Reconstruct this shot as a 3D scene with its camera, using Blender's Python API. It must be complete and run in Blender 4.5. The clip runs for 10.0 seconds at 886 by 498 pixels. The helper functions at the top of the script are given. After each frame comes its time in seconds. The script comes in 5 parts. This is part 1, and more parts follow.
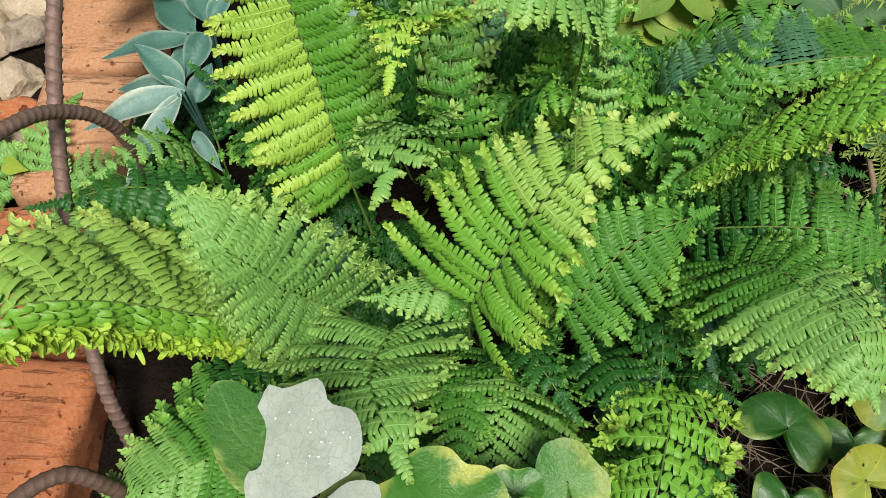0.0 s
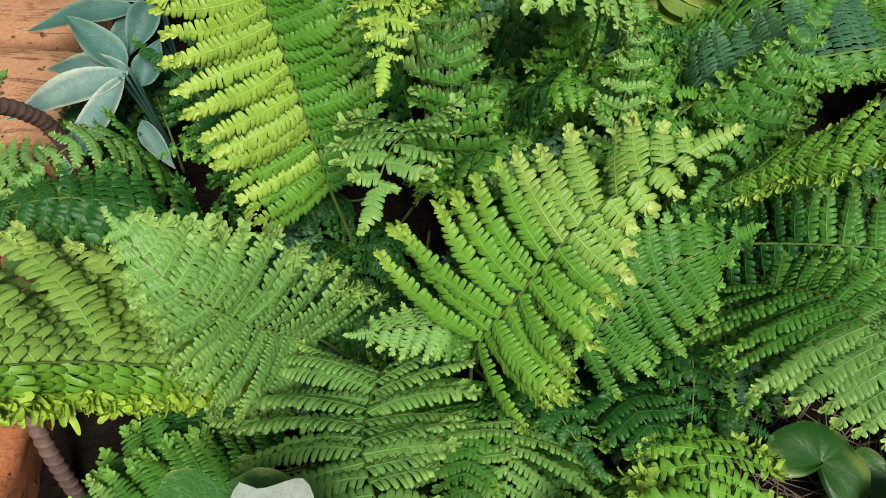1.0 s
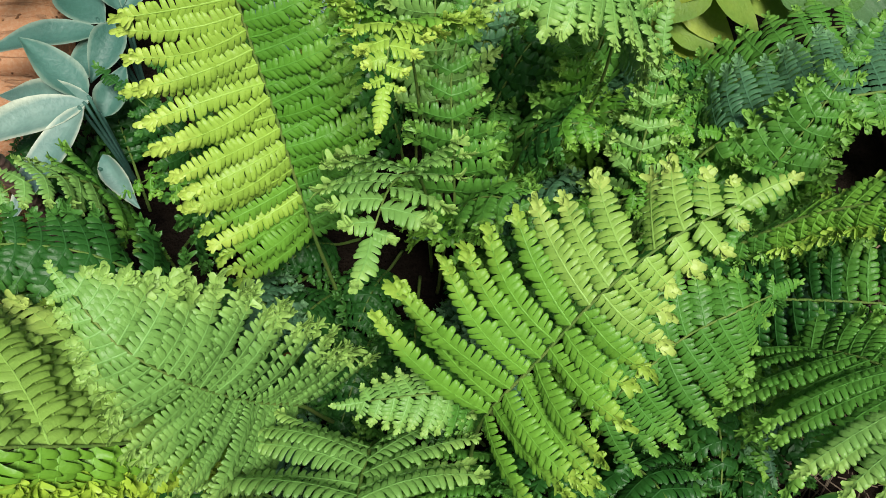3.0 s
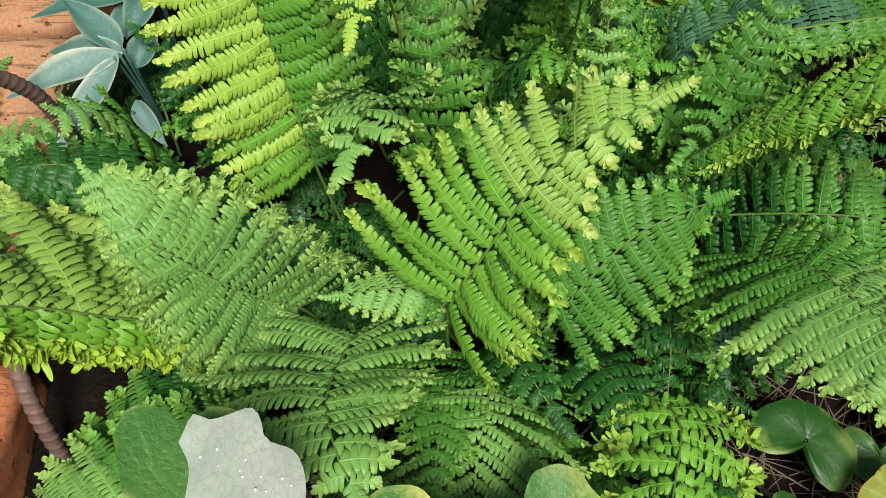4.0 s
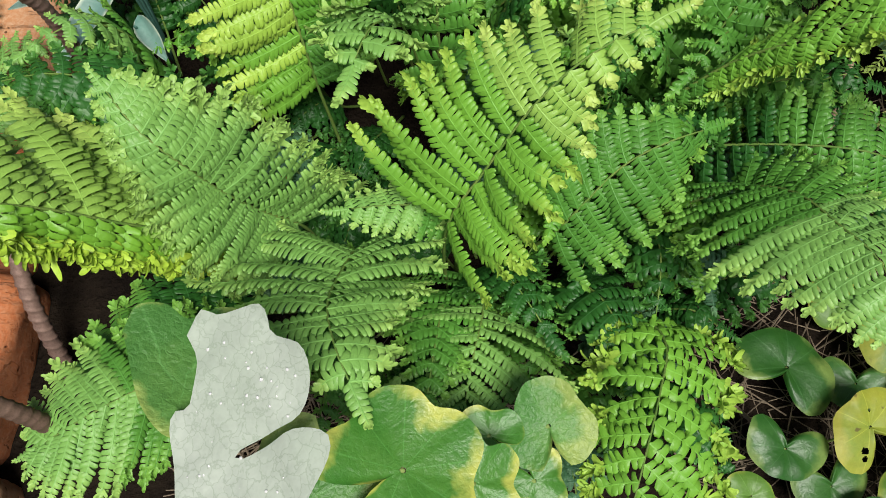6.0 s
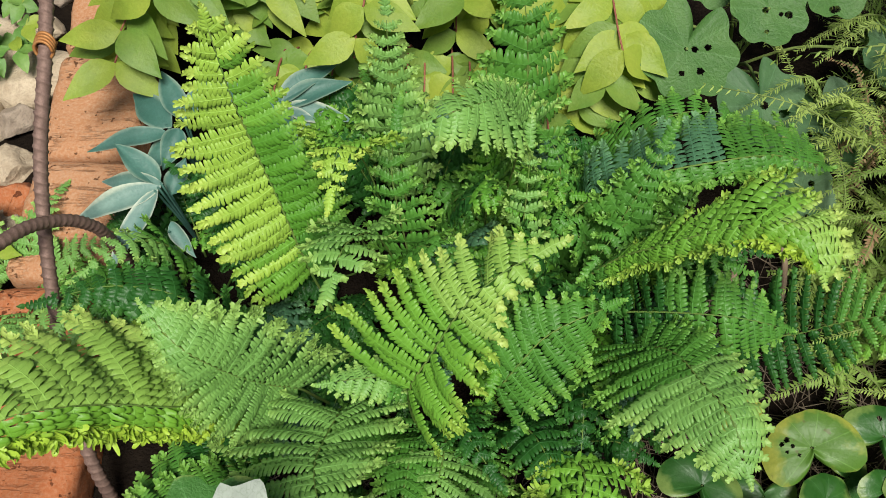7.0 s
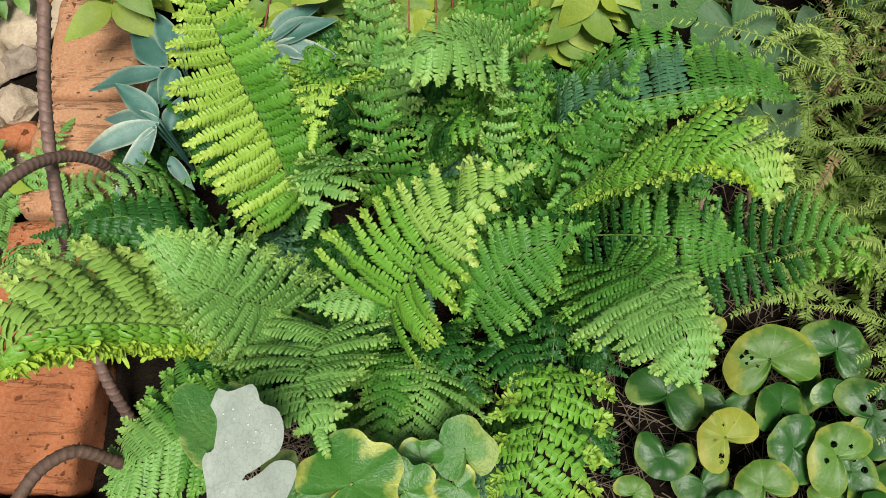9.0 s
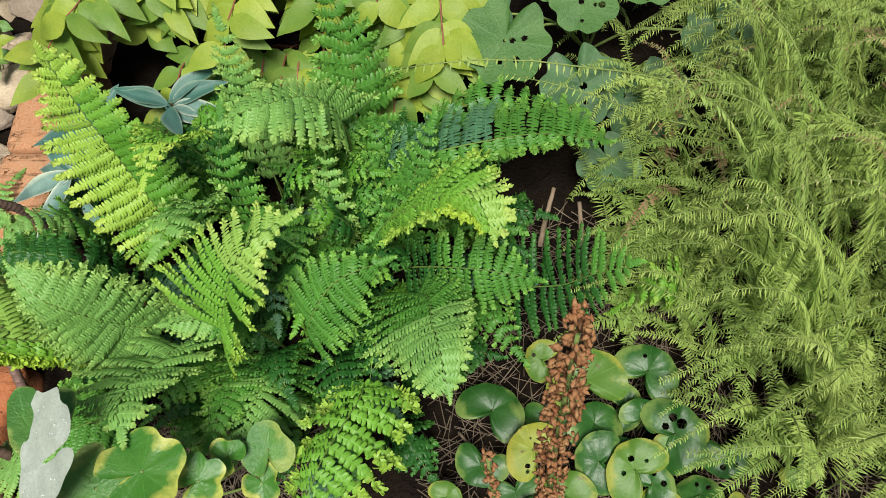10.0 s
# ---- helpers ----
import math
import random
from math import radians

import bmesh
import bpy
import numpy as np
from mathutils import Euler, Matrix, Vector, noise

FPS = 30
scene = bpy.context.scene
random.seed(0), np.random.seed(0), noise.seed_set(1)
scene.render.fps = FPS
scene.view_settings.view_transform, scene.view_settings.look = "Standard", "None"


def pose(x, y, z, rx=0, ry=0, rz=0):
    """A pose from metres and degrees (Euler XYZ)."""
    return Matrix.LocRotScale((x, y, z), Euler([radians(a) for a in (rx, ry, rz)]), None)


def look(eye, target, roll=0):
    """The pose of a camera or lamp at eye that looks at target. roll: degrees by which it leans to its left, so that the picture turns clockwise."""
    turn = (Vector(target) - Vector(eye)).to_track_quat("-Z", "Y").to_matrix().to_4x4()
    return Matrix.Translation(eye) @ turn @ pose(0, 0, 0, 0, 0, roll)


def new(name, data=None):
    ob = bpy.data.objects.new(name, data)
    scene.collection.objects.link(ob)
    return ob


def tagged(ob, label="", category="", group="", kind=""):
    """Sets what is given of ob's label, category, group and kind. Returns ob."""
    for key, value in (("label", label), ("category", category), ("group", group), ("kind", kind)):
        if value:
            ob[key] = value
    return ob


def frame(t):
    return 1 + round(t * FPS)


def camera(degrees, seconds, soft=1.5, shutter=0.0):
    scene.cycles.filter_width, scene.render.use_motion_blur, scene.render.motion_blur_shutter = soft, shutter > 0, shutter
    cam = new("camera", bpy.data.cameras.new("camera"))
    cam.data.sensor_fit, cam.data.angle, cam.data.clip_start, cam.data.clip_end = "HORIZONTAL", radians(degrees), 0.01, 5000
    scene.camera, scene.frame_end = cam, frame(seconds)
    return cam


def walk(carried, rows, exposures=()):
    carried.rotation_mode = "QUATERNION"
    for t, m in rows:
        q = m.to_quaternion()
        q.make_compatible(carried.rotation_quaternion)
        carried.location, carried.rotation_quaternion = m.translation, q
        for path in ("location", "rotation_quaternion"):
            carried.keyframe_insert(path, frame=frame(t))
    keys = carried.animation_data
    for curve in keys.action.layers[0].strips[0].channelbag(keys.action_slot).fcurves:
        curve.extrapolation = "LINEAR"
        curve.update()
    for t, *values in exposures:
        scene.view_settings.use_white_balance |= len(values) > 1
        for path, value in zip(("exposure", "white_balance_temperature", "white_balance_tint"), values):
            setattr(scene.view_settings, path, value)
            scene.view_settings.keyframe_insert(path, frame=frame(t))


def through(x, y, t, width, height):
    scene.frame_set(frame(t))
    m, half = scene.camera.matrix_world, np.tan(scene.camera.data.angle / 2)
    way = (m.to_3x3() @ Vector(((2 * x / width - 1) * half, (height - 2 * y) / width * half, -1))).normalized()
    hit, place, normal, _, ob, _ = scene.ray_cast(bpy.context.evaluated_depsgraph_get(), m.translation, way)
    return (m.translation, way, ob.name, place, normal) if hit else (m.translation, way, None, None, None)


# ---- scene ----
cam = camera(56.3, 10.0, 0.7)
PATH = [
    (0, (-0.046, 0.145, 0.764), (-0.032, 1.051, -1.019), 1.9),
    (0.5, (-0.055, 0.2, 0.706), (0.009, 1.057, -1.1), 5.0),
    (1, (-0.074, 0.238, 0.687), (0.041, 1.045, -1.139), 8.4),
    (1.5, (-0.084, 0.272, 0.65), (0.076, 1.072, -1.176), 11.4),
    (2, (-0.092, 0.289, 0.62), (0.127, 1.095, -1.198), 15.2),
    (2.2, (-0.094, 0.287, 0.619), (0.116, 1.105, -1.194), 14.3),
    (3.3, (-0.078, 0.271, 0.642), (0.069, 1.153, -1.147), 10.0),
    (3.5, (-0.062, 0.258, 0.653), (0.046, 1.137, -1.14), 7.0),
    (4, (-0.037, 0.198, 0.68), (0.012, 1.055, -1.127), 4.2),
    (4.5, (-0.024, 0.157, 0.694), (-0.006, 1.051, -1.095), 2.7),
    (5, (-0.031, 0.157, 0.687), (0.022, 0.995, -1.129), 5.2),
    (5.2, (-0.044, 0.159, 0.674), (0.057, 0.955, -1.158), 9.2),
    (6.3, (-0.037, 0.184, 0.702), (0.001, 0.917, -1.159), 5.3),
    (6.5, (-0.02, 0.188, 0.752), (0.002, 0.947, -1.098), 3.1),
    (6.6, (-0.011, 0.184, 0.779), (0.015, 1.009, -1.042), 3.2),
    (7, (0.01, 0.174, 0.882), (0.016, 1.091, -0.896), 0.6),
    (7.5, (0.032, 0.127, 0.939), (0.007, 1.014, -0.854), -0.9),
    (8, (0.015, 0.13, 0.939), (0.043, 0.948, -0.885), 2.7),
    (8.5, (-0.009, 0.15, 0.913), (0.091, 0.926, -0.928), 6.9),
    (9, (0.04, 0.143, 0.933), (0.023, 0.914, -0.912), -1.6),
    (9.4, (0.211, 0.105, 1.013), (-0.139, 0.901, -0.788), -21.5),
    (9.5, (0.238, 0.103, 1.031), (-0.126, 0.893, -0.769), -22.4),
    (9.9, (0.347, 0.106, 1.043), (0.039, 0.913, -0.761), -19.4),
    (10, (0.362, 0.099, 1.032), (0.1, 0.932, -0.767), -16.4),
]
walk(cam, [(t, look(eye, target, roll)) for t, eye, target, roll in PATH],
     [(0, 0.23), (1, 0.02), (1.5, -0.02), (2.2, 0.09), (3.5, 0.23), (4.5, 0.20), (5.2, 0.20), (6.5, 0.26), (7, 0.15), (7.5, 0.14), (8.5, 0.15), (9, 0.15), (10, 0.25)])

# ---- world, sun, exposure ----
world = bpy.data.worlds.new("world")
scene.world = world
world.use_nodes = True
wt = world.node_tree
sky = wt.nodes.new("ShaderNodeTexSky")
sky.sky_type = "NISHITA"
sky.sun_disc = False
sky.sun_elevation = radians(67)
sky.sun_rotation = radians(167)
sky.dust_density = 3.0
wt.links.new(sky.outputs["Color"], wt.nodes["Background"].inputs["Color"])
wt.nodes["Background"].inputs["Strength"].default_value = 0.052
sun = new("sun", bpy.data.lights.new("sun", "SUN"))
sun.data.energy = 4.95
sun.data.angle = radians(20)
sun.data.color = (1.0, 0.97, 0.90)
sun.matrix_world = look((0.25, -0.55, 2.6), (0, 0.5, 0))
scene.view_settings.exposure = 0.28


# ---- materials ----
def nodes_of(name):
    m = bpy.data.materials.new(name)
    m.use_nodes = True
    return m, m.node_tree, m.node_tree.nodes, m.node_tree.links


def noise_node(nt, scale, detail=4.0, rough=0.55, vec=None):
    n = nt.nodes.new("ShaderNodeTexNoise")
    n.inputs["Scale"].default_value = scale
    n.inputs["Detail"].default_value = detail
    n.inputs["Roughness"].default_value = rough
    if vec is not None:
        nt.links.new(vec, n.inputs["Vector"])
    return n


def ramp(nt, fac, stops):
    r = nt.nodes.new("ShaderNodeValToRGB")
    els = r.color_ramp.elements
    while len(els) < len(stops):
        els.new(0.5)
    for e, (p, c) in zip(els, stops):
        e.position = p
        e.color = (c, c, c, 1) if isinstance(c, (int, float)) else (*c, 1)
    nt.links.new(fac, r.inputs["Fac"])
    return r.outputs["Color"]


def mix(nt, fac, a, b, kind="MIX"):
    m = nt.nodes.new("ShaderNodeMix")
    m.data_type = "RGBA"
    m.blend_type = kind
    for socket, value in ((m.inputs[0], fac), (m.inputs[6], a), (m.inputs[7], b)):
        if isinstance(value, (int, float)):
            socket.default_value = value
        elif isinstance(value, tuple):
            socket.default_value = (*value, 1)
        else:
            nt.links.new(value, socket)
    return m.outputs[2]


def maths(nt, op, a, b=0.0):
    m = nt.nodes.new("ShaderNodeMath")
    m.operation = op
    for socket, value in zip(m.inputs, (a, b)):
        if isinstance(value, (int, float)):
            socket.default_value = value
        else:
            nt.links.new(value, socket)
    return m.outputs[0]


def bump(nt, height, strength, distance, bsdf):
    b = nt.nodes.new("ShaderNodeBump")
    b.inputs["Strength"].default_value = strength
    b.inputs["Distance"].default_value = distance
    nt.links.new(height, b.inputs["Height"])
    nt.links.new(b.outputs["Normal"], bsdf.inputs["Normal"])


def objcoord(nt, scale=None):
    c = nt.nodes.new("ShaderNodeTexCoord").outputs["Object"]
    if scale:
        mp = nt.nodes.new("ShaderNodeMapping")
        mp.inputs["Scale"].default_value = scale
        nt.links.new(c, mp.inputs["Vector"])
        c = mp.outputs["Vector"]
    return c


def leaf_uv(nt):
    u = nt.nodes.new("ShaderNodeUVMap")
    u.uv_map = "leaf"
    s = nt.nodes.new("ShaderNodeSeparateXYZ")
    nt.links.new(u.outputs["UV"], s.inputs[0])
    return s.outputs[0], s.outputs[1]


def finish_leaf(m, nt, colour, rough=0.5, through=0.3, height=None, bump_strength=0.25, spec=0.22):
    b = nt.nodes["Principled BSDF"]
    nt.links.new(colour, b.inputs["Base Color"])
    b.inputs["Roughness"].default_value = rough
    b.inputs["Specular IOR Level"].default_value = spec
    t = nt.nodes.new("ShaderNodeBsdfTranslucent")
    warm = mix(nt, 0.25, colour, (0.22, 0.40, 0.03), "MIX")
    nt.links.new(warm, t.inputs["Color"])
    mx = nt.nodes.new("ShaderNodeMixShader")
    mx.inputs[0].default_value = through
    nt.links.new(b.outputs[0], mx.inputs[1])
    nt.links.new(t.outputs[0], mx.inputs[2])
    nt.links.new(mx.outputs[0], nt.nodes["Material Output"].inputs["Surface"])
    if height is not None:
        bump(nt, height, bump_strength, 0.002, b)
    return m


def fern_material(name, base, tip, tip_from=0.75, vary=0.25):
    """Fern blade: base colour, paler towards the crested tips (u), pale midrib (v near 0)."""
    m, nt, nodes, links = nodes_of(name)
    u, v = leaf_uv(nt)
    obj = objcoord(nt)
    big = noise_node(nt, 26, 3, vec=obj)
    fine = noise_node(nt, 320, 3, vec=obj)
    info = nodes.new("ShaderNodeObjectInfo")
    dark = tuple(c * (1 - vary) for c in base)
    lite = (min(1, base[0] * (1 + 1.5 * vary)), min(1, base[1] * (1 + vary)), base[2] * 1.05)
    col = mix(nt, big.outputs["Fac"], dark, lite)
    col = mix(nt, maths(nt, "MULTIPLY", info.outputs["Random"], 0.45), col, lite)
    w = maths(nt, "ADD", u, maths(nt, "MULTIPLY", maths(nt, "SUBTRACT", big.outputs["Fac"], 0.5), 0.5))
    col = mix(nt, ramp(nt, w, [(tip_from - 0.25, 0.0), (min(0.99, tip_from + 0.22), 1.0)]), col, tip)
    rib = ramp(nt, v, [(0.0, 0.35), (0.12, 0.0)])
    col = mix(nt, rib, col, tuple(min(1, c * 1.5 + 0.02) for c in base))
    col = mix(nt, ramp(nt, fine.outputs["Fac"], [(0.35, 0.22), (0.6, 0.0)]), col, dark)
    return finish_leaf(m, nt, col, 0.42, 0.13, fine.outputs["Fac"], 0.3, 0.28)


def blade_material(name, base, second, edge=None, rough=0.42, through=0.25, vein=0.35, spots=0.0, scale=22, rays=0, vein_colour=None, relief=0.25, rim=2.4):
    """Broad leaf: u runs along, v is 0 at the midrib or middle and 1 at the margin."""
    m, nt, nodes, links = nodes_of(name)
    u, v = leaf_uv(nt)
    obj = objcoord(nt)
    big = noise_node(nt, scale, 4, vec=obj)
    fine = noise_node(nt, 260, 4, vec=obj)
    info = nodes.new("ShaderNodeObjectInfo")
    col = mix(nt, ramp(nt, big.outputs["Fac"], [(0.35, 0.0), (0.68, 1.0)]), base, second)
    col = mix(nt, maths(nt, "MULTIPLY", info.outputs["Random"], 0.4), col, tuple(c * 0.72 for c in base))
    vor = nodes.new("ShaderNodeTexVoronoi")
    vor.feature = "DISTANCE_TO_EDGE"
    vor.inputs["Scale"].default_value = 150
    warp = nodes.new("ShaderNodeMixRGB")
    warp.blend_type = "ADD"
    warp.inputs[0].default_value = 0.012
    links.new(obj, warp.inputs[1])
    links.new(noise_node(nt, 120, 3, vec=obj).outputs["Color"], warp.inputs[2])
    links.new(warp.outputs[0], vor.inputs["Vector"])
    net = ramp(nt, vor.outputs["Distance"], [(0.0, vein), (0.07, 0.0)])
    col = mix(nt, net, col, vein_colour or tuple(min(1, c * 1.35 + 0.02) for c in base))
    if rays:
        ray = maths(nt, "ABSOLUTE", maths(nt, "SINE", maths(nt, "MULTIPLY", u, math.pi * rays)))
        ray = ramp(nt, maths(nt, "MULTIPLY", ray, maths(nt, "ADD", v, 0.25)), [(0.0, 0.55), (0.09, 0.0)])
        col = mix(nt, ray, col, tuple(min(1, c * 1.6 + 0.03) for c in base))
    if edge:
        w = maths(nt, "ADD", v, maths(nt, "MULTIPLY", maths(nt, "SUBTRACT", big.outputs["Fac"], 0.5), rim))
        col = mix(nt, ramp(nt, w, [(0.72, 0.0), (1.12, 0.9)]), col, edge)
    if spots:
        sp = noise_node(nt, 90, 2, vec=obj)
        col = mix(nt, ramp(nt, sp.outputs["Fac"], [(0.66, 0.0), (0.72, spots)]), col, (0.10, 0.06, 0.025))
    col = mix(nt, ramp(nt, fine.outputs["Fac"], [(0.35, 0.2), (0.6, 0.0)]), col, tuple(c * 0.6 for c in base))
    return finish_leaf(m, nt, col, rough, through, maths(nt, "ADD", fine.outputs["Fac"], vor.outputs["Distance"]), relief, 0.35)


FERN = {
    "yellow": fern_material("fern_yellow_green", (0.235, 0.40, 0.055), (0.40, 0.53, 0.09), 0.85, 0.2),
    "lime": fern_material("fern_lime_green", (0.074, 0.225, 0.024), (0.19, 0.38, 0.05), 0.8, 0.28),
    "bright": fern_material("fern_bright_green", (0.120, 0.30, 0.036), (0.28, 0.43, 0.06), 0.85, 0.25),
    "gold": fern_material("fern_gold_edged", (0.12, 0.29, 0.03), (0.34, 0.49, 0.05), 0.80, 0.25),
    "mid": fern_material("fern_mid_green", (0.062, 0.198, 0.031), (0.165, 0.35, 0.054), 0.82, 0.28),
    "pale": fern_material("fern_pale_green", (0.142, 0.31, 0.076), (0.27, 0.435, 0.10), 0.78, 0.22),
    "cream": fern_material("fern_pale_yellow", (0.20, 0.36, 0.07), (0.37, 0.49, 0.11), 0.82, 0.2),
    # deep leaf green, with the shade between the fronds put into it
    "dark": fern_material("fern_dark_shaded_green", (0.018, 0.088, 0.016), (0.06, 0.185, 0.03), 0.85, 0.3),
    "blue": fern_material("fern_blue_green", (0.060, 0.165, 0.085), (0.135, 0.28, 0.12), 0.85, 0.25),
}


def plain_material(name, colour, second, rough=0.8, scale=60, bump_s=0.5, dist=0.002, metal=0.0, stretch=None, spec=0.2):
    m, nt, nodes, links = nodes_of(name)
    obj = objcoord(nt, stretch)
    a = noise_node(nt, scale, 5, 0.6, obj)
    c = noise_node(nt, scale * 6, 4, 0.6, obj)
    info = nodes.new("ShaderNodeObjectInfo")
    col = mix(nt, ramp(nt, a.outputs["Fac"], [(0.33, 0.0), (0.66, 1.0)]), colour, second)
    col = mix(nt, maths(nt, "MULTIPLY", info.outputs["Random"], 0.5), col, tuple(v * 0.65 for v in colour))
    col = mix(nt, ramp(nt, c.outputs["Fac"], [(0.3, 0.4), (0.55, 0.0)]), col, tuple(v * 0.5 for v in colour))
    b = nodes["Principled BSDF"]
    links.new(col, b.inputs["Base Color"])
    b.inputs["Roughness"].default_value = rough
    b.inputs["Metallic"].default_value = metal
    b.inputs["Specular IOR Level"].default_value = spec
    bump(nt, maths(nt, "ADD", a.outputs["Fac"], c.outputs["Fac"]), bump_s, dist, b)
    return m


def brick_material(name, colour, second, chalk):
    """Weathered fired clay: pale bloom, cross cracks, pits."""
    m, nt, nodes, links = nodes_of(name)
    obj = objcoord(nt)
    cross = objcoord(nt, (0.22, 1.9, 1.0))
    big = noise_node(nt, 14, 5, 0.6, obj)
    grain = noise_node(nt, 260, 5, 0.65, obj)
    crack = noise_node(nt, 34, 6, 0.62, cross)
    pits = noise_node(nt, 95, 2, 0.5, obj)
    info = nodes.new("ShaderNodeObjectInfo")
    col = mix(nt, ramp(nt, big.outputs["Fac"], [(0.3, 0.0), (0.7, 1.0)]), colour, second)
    col = mix(nt, ramp(nt, grain.outputs["Fac"], [(0.40, 0.0), (0.70, 0.75)]), col, chalk)
    line = ramp(nt, crack.outputs["Fac"], [(0.470, 0.0), (0.490, 1.0), (0.510, 0.0)])
    line = mix(nt, 1.0, line, ramp(nt, big.outputs["Fac"], [(0.42, 0.0), (0.6, 1.0)]), "MULTIPLY")
    hole = ramp(nt, pits.outputs["Fac"], [(0.30, 1.0), (0.34, 0.0)])
    col = mix(nt, maths(nt, "MULTIPLY", line, 0.32), col, tuple(v * 0.38 for v in colour))
    col = mix(nt, hole, col, tuple(v * 0.3 for v in colour))
    col = mix(nt, maths(nt, "MULTIPLY", info.outputs["Random"], 0.25), col, second)
    b = nodes["Principled BSDF"]
    links.new(col, b.inputs["Base Color"])
    b.inputs["Roughness"].default_value = 0.9
    b.inputs["Specular IOR Level"].default_value = 0.2
    h = maths(nt, "SUBTRACT", maths(nt, "MULTIPLY", grain.outputs["Fac"], 0.5), maths(nt, "ADD", line, hole))
    bump(nt, h, 0.7, 0.003, b)
    return m


BRICK = brick_material("orange_brick", (0.30, 0.085, 0.030), (0.36, 0.125, 0.048), (0.40, 0.20, 0.11))
BRICK_PALE = brick_material("pale_brick", (0.34, 0.145, 0.06), (0.40, 0.20, 0.10), (0.46, 0.30, 0.19))
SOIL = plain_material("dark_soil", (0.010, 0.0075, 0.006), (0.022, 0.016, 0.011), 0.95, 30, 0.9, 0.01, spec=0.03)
NEEDLE = plain_material("dry_needles", (0.13, 0.10, 0.068), (0.27, 0.215, 0.155), 0.8, 25)
TWIG = plain_material("dry_twig", (0.20, 0.145, 0.095), (0.30, 0.23, 0.16), 0.85, 40)
RUST = plain_material("rusty_steel", (0.175, 0.112, 0.09), (0.27, 0.18, 0.145), 0.62, 120, 0.4, 0.001, 0.35)
COPPER = plain_material("orange_wire", (0.42, 0.17, 0.05), (0.5, 0.26, 0.1), 0.5, 200, 0.3, 0.001, 0.3)
STONE = plain_material("pale_stone", (0.38, 0.30, 0.205), (0.52, 0.43, 0.31), 0.9, 45, 0.7, 0.004)
STONE_GREY = plain_material("grey_stone", (0.26, 0.205, 0.155), (0.37, 0.305, 0.235), 0.9, 45, 0.7, 0.004)
RUST_DARK = plain_material("dark_rusty_steel", (0.11, 0.07, 0.052), (0.18, 0.115, 0.085), 0.7, 120, 0.4, 0.001, 0.3)
STEM_GREEN = plain_material("green_stem", (0.16, 0.24, 0.06), (0.24, 0.30, 0.09), 0.6, 60)
STEM_RED = plain_material("red_stem", (0.22, 0.07, 0.05), (0.30, 0.13, 0.07), 0.6, 60)
RACHIS = plain_material("frond_stalk", (0.10, 0.20, 0.035), (0.16, 0.22, 0.05), 0.6, 90)
SPIKE = plain_material("dried_flowers", (0.22, 0.075, 0.03), (0.48, 0.29, 0.13), 0.8, 150)
ASARUM = blade_material("glossy_round_leaf", (0.020, 0.088, 0.012), (0.055, 0.155, 0.030), (0.17, 0.25, 0.06), 0.40, 0.15, 0.12, rays=7, relief=0.15)
ASARUM_LIME = blade_material("lime_round_leaf", (0.085, 0.19, 0.022), (0.13, 0.25, 0.05), (0.30, 0.32, 0.05), 0.46, 0.2, 0.12, 0.5, rays=7, relief=0.15)
ASARUM_YELLOW = blade_material("yellowing_round_leaf", (0.32, 0.34, 0.035), (0.17, 0.29, 0.05), (0.40, 0.38, 0.06), 0.52, 0.25, 0.12, 0.8, rays=7, relief=0.15)
POPPY_GREEN = blade_material("lobed_leaf_green", (0.045, 0.17, 0.02), (0.10, 0.25, 0.035), (0.44, 0.46, 0.09), 0.4, 0.2, 0.25, rays=9)
POPPY_DARK = blade_material("lobed_leaf_dark", (0.06, 0.18, 0.035), (0.13, 0.27, 0.055), (0.28, 0.36, 0.09), 0.45, 0.2, 0.3, rays=9, relief=0.5)
POPPY_WHITE = blade_material("leaf_underside_white", (0.36, 0.41, 0.34), (0.42, 0.46, 0.40), None, 0.45, 0.1, 0.62, vein_colour=(0.25, 0.30, 0.23), relief=0.12)
HOSTA = blade_material("blue_leaf", (0.05, 0.145, 0.112), (0.09, 0.205, 0.165), (0.24, 0.33, 0.25), 0.5, 0.15, 0.15, rim=0.5)
HOSTA_PALE = blade_material("blue_leaf_pale", (0.10, 0.215, 0.18), (0.20, 0.31, 0.26), (0.50, 0.55, 0.42), 0.5, 0.15, 0.15, rim=0.8)
LIME = blade_material("lime_shrub_leaf", (0.25, 0.36, 0.040), (0.38, 0.45, 0.060), None, 0.5, 0.3, 0.2)
LIME_GREEN = blade_material("green_shrub_leaf", (0.13, 0.25, 0.035), (0.22, 0.32, 0.05), None, 0.5, 0.3, 0.2)
MALLOW = blade_material("grey_green_leaf", (0.058, 0.150, 0.032), (0.105, 0.215, 0.052), None, 0.55, 0.2, 0.4, rays=9, relief=0.5)
# darker copy of the mallow leaf for the lower leaves, shade put into its colour
MALLOW_SHADED = blade_material("shaded_green_leaf", (0.050, 0.125, 0.045), (0.080, 0.165, 0.062), None, 0.55, 0.2, 0.3, rays=9)
CREEPER = blade_material("creeper_leaf", (0.11, 0.25, 0.05), (0.20, 0.34, 0.07), None, 0.5, 0.25, 0.3)
FEATHER = blade_material("feathery_leaf", (0.41, 0.57, 0.12), (0.52, 0.63, 0.18), None, 0.6, 0.45, 0.0, 0.0, 6)
PALE_STEM = blade_material("pale_straw_leaf", (0.36, 0.40, 0.14), (0.48, 0.46, 0.20), None, 0.7, 0.1, 0.0, 0.0, 6)
